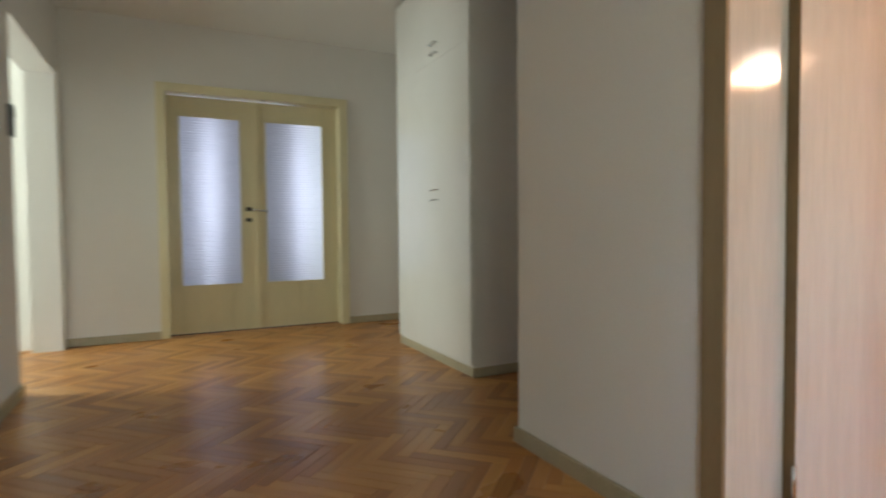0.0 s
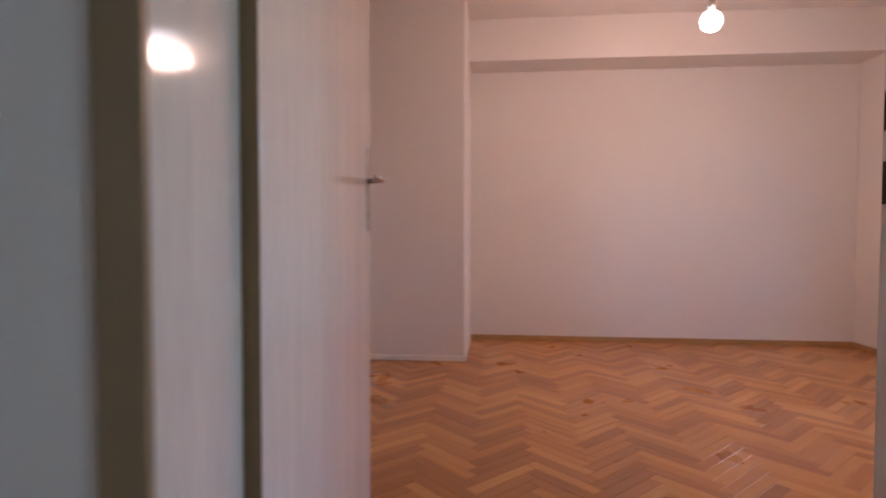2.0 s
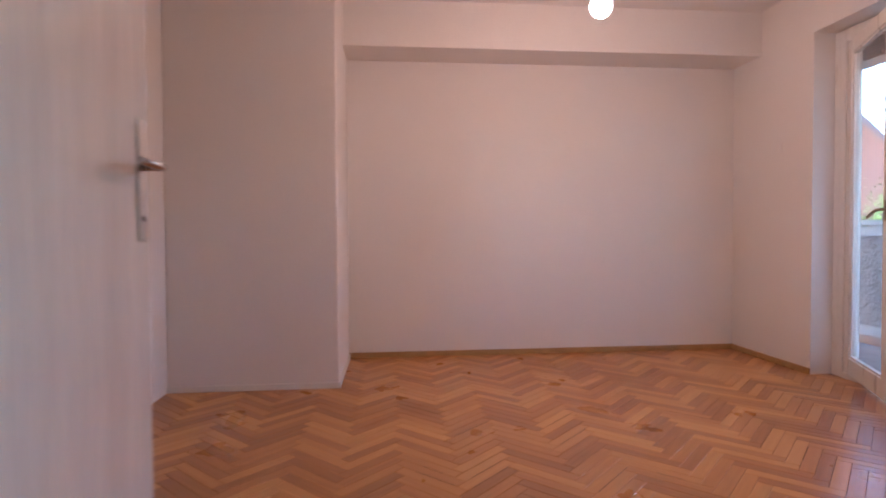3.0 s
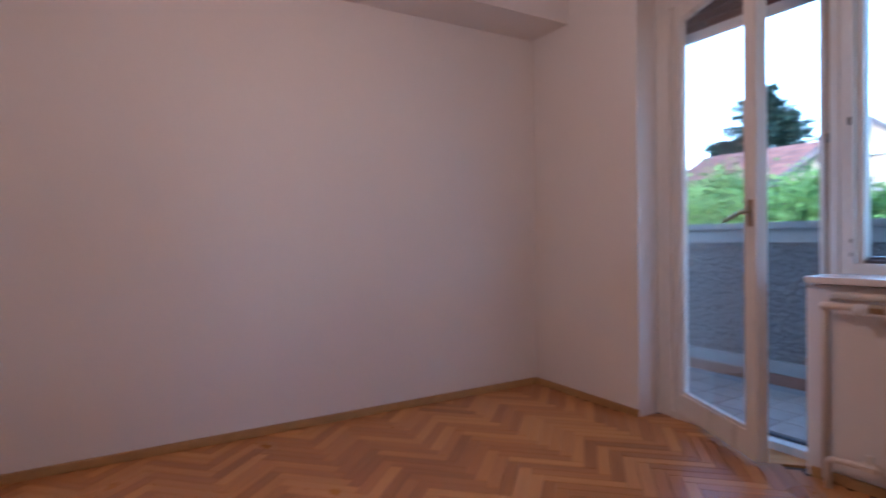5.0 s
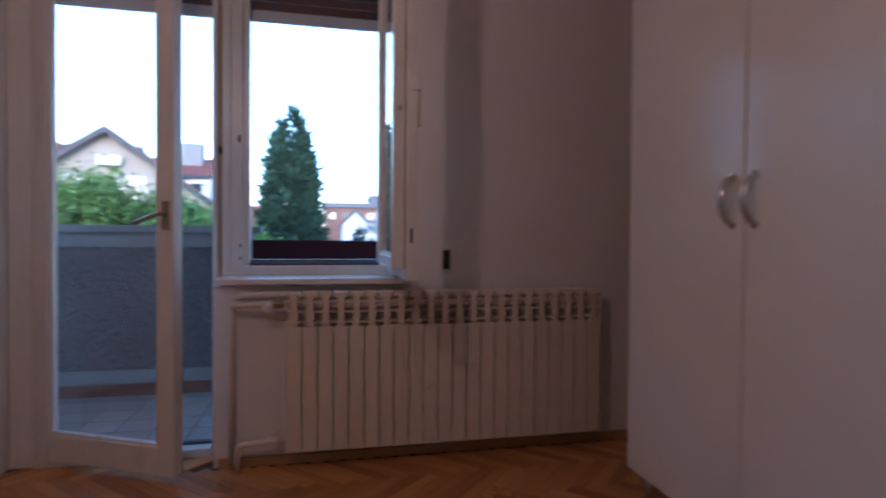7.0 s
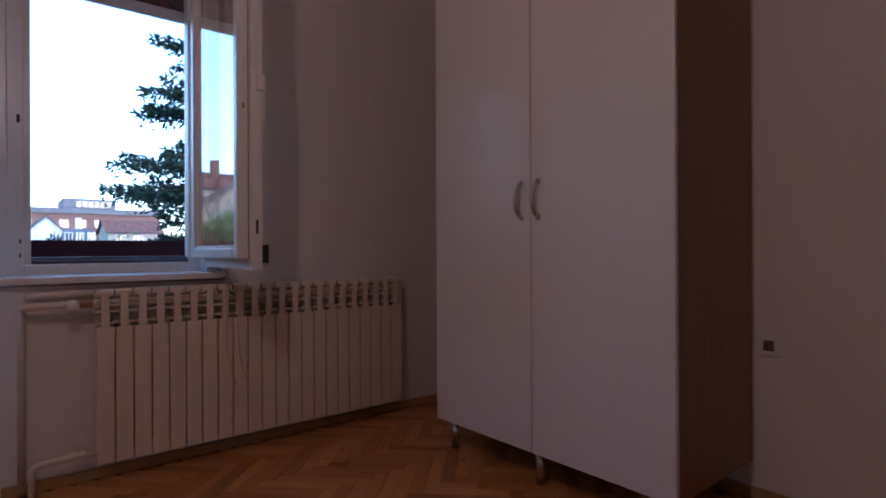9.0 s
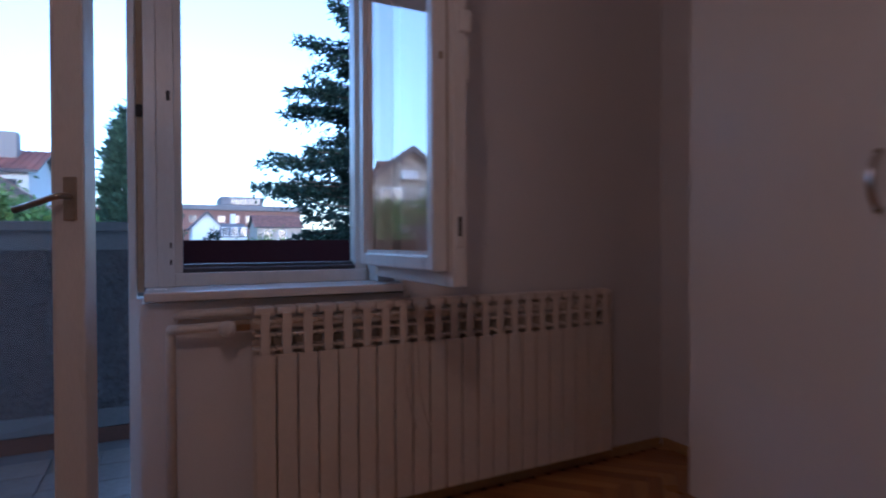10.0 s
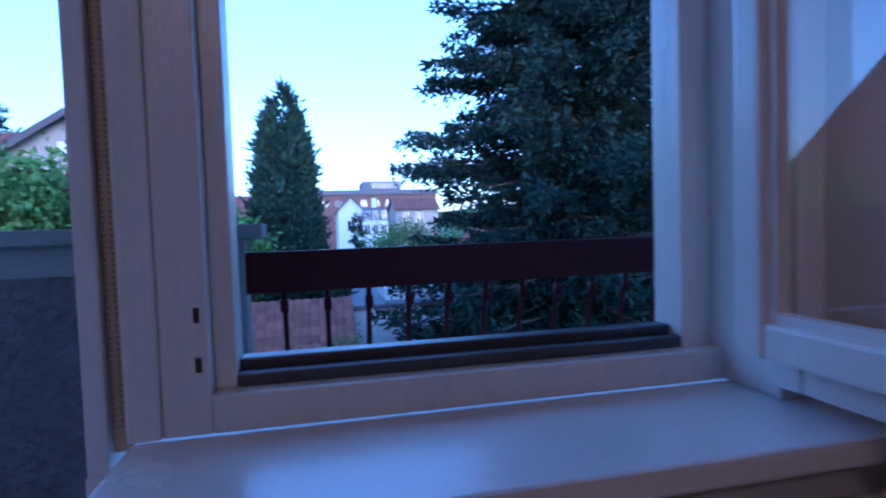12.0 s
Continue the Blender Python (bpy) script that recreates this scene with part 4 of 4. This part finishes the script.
for k in range(9):
    far_window(b5, 3.0 + 2.5 * k, 110.0, 5.0, 1.3, 1.3, M_BRICKF)
nb = gable_house("dark rendered neighbouring house with a steep roof", -15.4, -8.2, 9.8, 15.8, 2.0, 6.6, M_BRICKF, M_SLATE, ((-12.9, 2.2, 0.8, 1.2), (-11.5, 2.2, 0.8, 1.2)))
nb.matrix_basis = pose(-11.8, 9.8, 0, 0, 0, 47) @ pose(11.8, -9.8, 0)
bm = bmesh.new()
rng = np.random.RandomState(2)
ridge = []
for k in range(61):
    x = -900 + 30 * k
    ridge.append((bm.verts.new((x, 900, -6)), bm.verts.new((x, 900, 16 + 9 * math.sin(x * 0.006) + 4 * math.sin(x * 0.021 + 1)))))
for p, q in zip(ridge, ridge[1:]):
    bm.faces.new((p[0], q[0], q[1], p[1]))
tagged(part("backdrop_hills", bm, M_CYP, None), "low wooded hills on the horizon", "backdrop", kind="structure")
bm = bmesh.new()
tube(bm, [(-10 + 8 * k / 8, 16 - 15.5 * k / 8, 5.5 + 2.5 * k / 8 - 0.5 * math.sin(math.pi * k / 8)) for k in range(9)], 0.015, 5)
tagged(part("power_cable", bm, M_FASCIA, None), "thin overhead power cable", "cable")

# ---- parquet, last ----
PM = bpy.data.materials.new("oak_parquet_grain")
PM.use_nodes = True
_n, _l = PM.node_tree.nodes, PM.node_tree.links
_p = _n["Principled BSDF"]
_uv, _oi, _ge = _n.new("ShaderNodeUVMap"), _n.new("ShaderNodeObjectInfo"), _n.new("ShaderNodeNewGeometry")
_ad = _n.new("ShaderNodeMath"); _ad.operation = "ADD"
_l.new(_oi.outputs["Random"], _ad.inputs[0]); _l.new(_ge.outputs["Random Per Island"], _ad.inputs[1])
_fr = _n.new("ShaderNodeMath"); _fr.operation = "FRACT"
_l.new(_ad.outputs[0], _fr.inputs[0])
_sc = _n.new("ShaderNodeVectorMath"); _sc.operation = "SCALE"
_sc.inputs[0].default_value = (37.0, 53.0, 11.0)
_l.new(_fr.outputs[0], _sc.inputs["Scale"])
_of = _n.new("ShaderNodeVectorMath"); _of.operation = "ADD"
_l.new(_uv.outputs[0], _of.inputs[0]); _l.new(_sc.outputs[0], _of.inputs[1])
_mp = _n.new("ShaderNodeMapping"); _mp.inputs["Scale"].default_value = (4, 55, 1)
_l.new(_of.outputs[0], _mp.inputs[0])
_g1 = _n.new("ShaderNodeTexNoise"); _g1.inputs["Scale"].default_value = 1.0; _g1.inputs["Detail"].default_value = 5
_l.new(_mp.outputs[0], _g1.inputs["Vector"])
_cr = _n.new("ShaderNodeValToRGB")
_cr.color_ramp.elements[0].position, _cr.color_ramp.elements[0].color = 0.0, (0.20, 0.068, 0.018, 1)
_cr.color_ramp.elements[1].position, _cr.color_ramp.elements[1].color = 1.0, (0.68, 0.35, 0.105, 1)
_e = _cr.color_ramp.elements.new(0.5); _e.color = (0.46, 0.20, 0.052, 1)
_mx = _n.new("ShaderNodeMath"); _mx.operation = "MULTIPLY_ADD"
_mx.inputs[1].default_value, _mx.inputs[2].default_value = 0.56, 0.02
_l.new(_fr.outputs[0], _mx.inputs[0])
_m2 = _n.new("ShaderNodeMath"); _m2.operation = "MULTIPLY_ADD"; _m2.inputs[1].default_value = 0.42
_l.new(_g1.outputs[0], _m2.inputs[0]); _l.new(_mx.outputs[0], _m2.inputs[2])
_l.new(_m2.outputs[0], _cr.inputs[0])
_l.new(_cr.outputs[0], _p.inputs["Base Color"])
_wear = _n.new("ShaderNodeTexNoise"); _wear.inputs["Scale"].default_value = 2.5; _wear.inputs["Detail"].default_value = 4
_l.new(_ge.outputs["Position"], _wear.inputs["Vector"])
_rr = _n.new("ShaderNodeMapRange"); _rr.inputs["To Min"].default_value, _rr.inputs["To Max"].default_value = 0.20, 0.42
_l.new(_wear.outputs[0], _rr.inputs["Value"]); _l.new(_rr.outputs[0], _p.inputs["Roughness"])
_bp = _n.new("ShaderNodeBump"); _bp.inputs["Strength"].default_value, _bp.inputs["Distance"].default_value = 0.12, 0.001
_l.new(_g1.outputs[0], _bp.inputs["Height"]); _l.new(_bp.outputs[0], _p.inputs["Normal"])

W, NP = 0.058, 6
LP = W * NP


def block_mesh(cx, cy, ang, tilt, jx=0.0):
    """One parquet block: a top, a chamfer and four sides; with its UVs in metres."""
    hx, hy, c = LP / 2 - 0.0006, W / 2 - 0.0006, 0.0012
    ca, sa = math.cos(ang), math.sin(ang)
    loc = [(-hx, -hy, -0.012), (hx, -hy, -0.012), (hx, hy, -0.012), (-hx, hy, -0.012), (-hx, -hy, -0.001), (hx, -hy, -0.001), (hx, hy, -0.001), (-hx, hy, -0.001),
           (-hx + c, -hy + c, 0), (hx - c, -hy + c, 0), (hx - c, hy - c, 0), (-hx + c, hy - c, 0)]
    v = [(cx + ca * a - sa * b, cy + sa * a + ca * b, z + tilt * a) for a, b, z in loc]
    f = [(8, 9, 10, 11)] + [(4 + i, 4 + (i + 1) % 4, 8 + (i + 1) % 4, 8 + i) for i in range(4)] + [(i, (i + 1) % 4, 4 + (i + 1) % 4, 4 + i) for i in range(4)]
    return v, f, [(a, b) for a, b, z in loc]


def mesh_of(name, blocks):
    V, F, U = [], [], []
    for v, f, uv in blocks:
        o = len(V)
        V += v
        F += [tuple(i + o for i in q) for q in f]
        U += uv
    me = bpy.data.meshes.new(name)
    me.from_pydata(V, [], F)
    layer = me.uv_layers.new(name="UVMap")
    idx = np.empty(len(me.loops), dtype=np.int32)
    me.loops.foreach_get("vertex_index", idx)
    layer.data.foreach_set("uv", np.asarray(U, dtype=np.float32)[idx].ravel())
    me.materials.append(PM)
    return me


floor = bpy.data.objects["floor"]
rest, single = [], []
rng = random.Random(6)
r2 = math.sqrt(0.5)
for i in range(-170, 200):
    for j in range(-14, 15):
        for kind in (0, 1):
            # grid cell corner of the block, in units of the block width
            gx, gy = i + 2 * NP * j, i
            if kind == 0:
                px, py, a = (gx + NP / 2) * W, (gy + 0.5) * W, 0.0
            else:
                px, py, a = (gx + 0.5) * W, (gy + 1 + NP / 2) * W, math.pi / 2
            x, y = r2 * (px + py), r2 * (py - px)
            ang = a - math.pi / 4
            x, y = x + 1.0, y - 2.0
            if not (-0.1 < x < 6.95 and -8.1 < y < 0.14) or (y > -0.0 and not 0.9 < x < 1.8):
                continue
            if x < 0.7 and y < -3.6 or (x < 2.9 and y < -4.6):
                continue
            if 1.0 < x < 3.45 and -3.0 < y < -0.5:
                single.append((x, y, ang))
            else:
                rest.append(block_mesh(x, y, ang, rng.uniform(-0.002, 0.002)))
shared = mesh_of("parquet_block", [block_mesh(0, 0, 0, 0)])
for x, y, ang in single:
    b = new("parquet_block", shared)
    b.location, b.rotation_euler = (x, y, rng.uniform(-0.0004, 0.0002)), (rng.uniform(-0.002, 0.002), rng.uniform(-0.001, 0.001), ang)
    b.parent = floor
b = new("parquet", mesh_of("parquet", rest))
b.parent = floor
tagged(b, "herringbone oak parquet blocks", kind="stuff")
# dark slivers where blocks have shrunk apart
bm = bmesh.new()
for k in range(26):
    x, y, ang = single[rng.randrange(len(single))]
    ca, sa = math.cos(ang), math.sin(ang)
    o = W / 2
    L = LP * rng.uniform(0.12, 0.45)
    p = [(x - sa * (o + q) + ca * s, y + ca * (o + q) + sa * s, 0.0006) for s, q in ((-L, -0.0005), (L, -0.0005), (L, 0.002), (-L, 0.002))]
    bm.faces.new([bm.verts.new(t) for t in p])
b = part("open_joints", bm, M_DARK, floor, "dark open joints between blocks")
tagged(b, kind="stuff")
# balcony tiles
slab = bpy.data.objects["balcony_slab"]
bm = bmesh.new()
box(bm, -0.097, 0.097, -0.097, 0.097, -0.002, 0.006, bevel=0.002)
tm = done("tile", bm, M_TILE)
for i in range(16):
    for j in range(4):
        t = new("tile", tm)
        t.location = (-0.3 + 0.2 * i, 0.46 + 0.2 * j + 0.02, 0)
        t.parent = slab
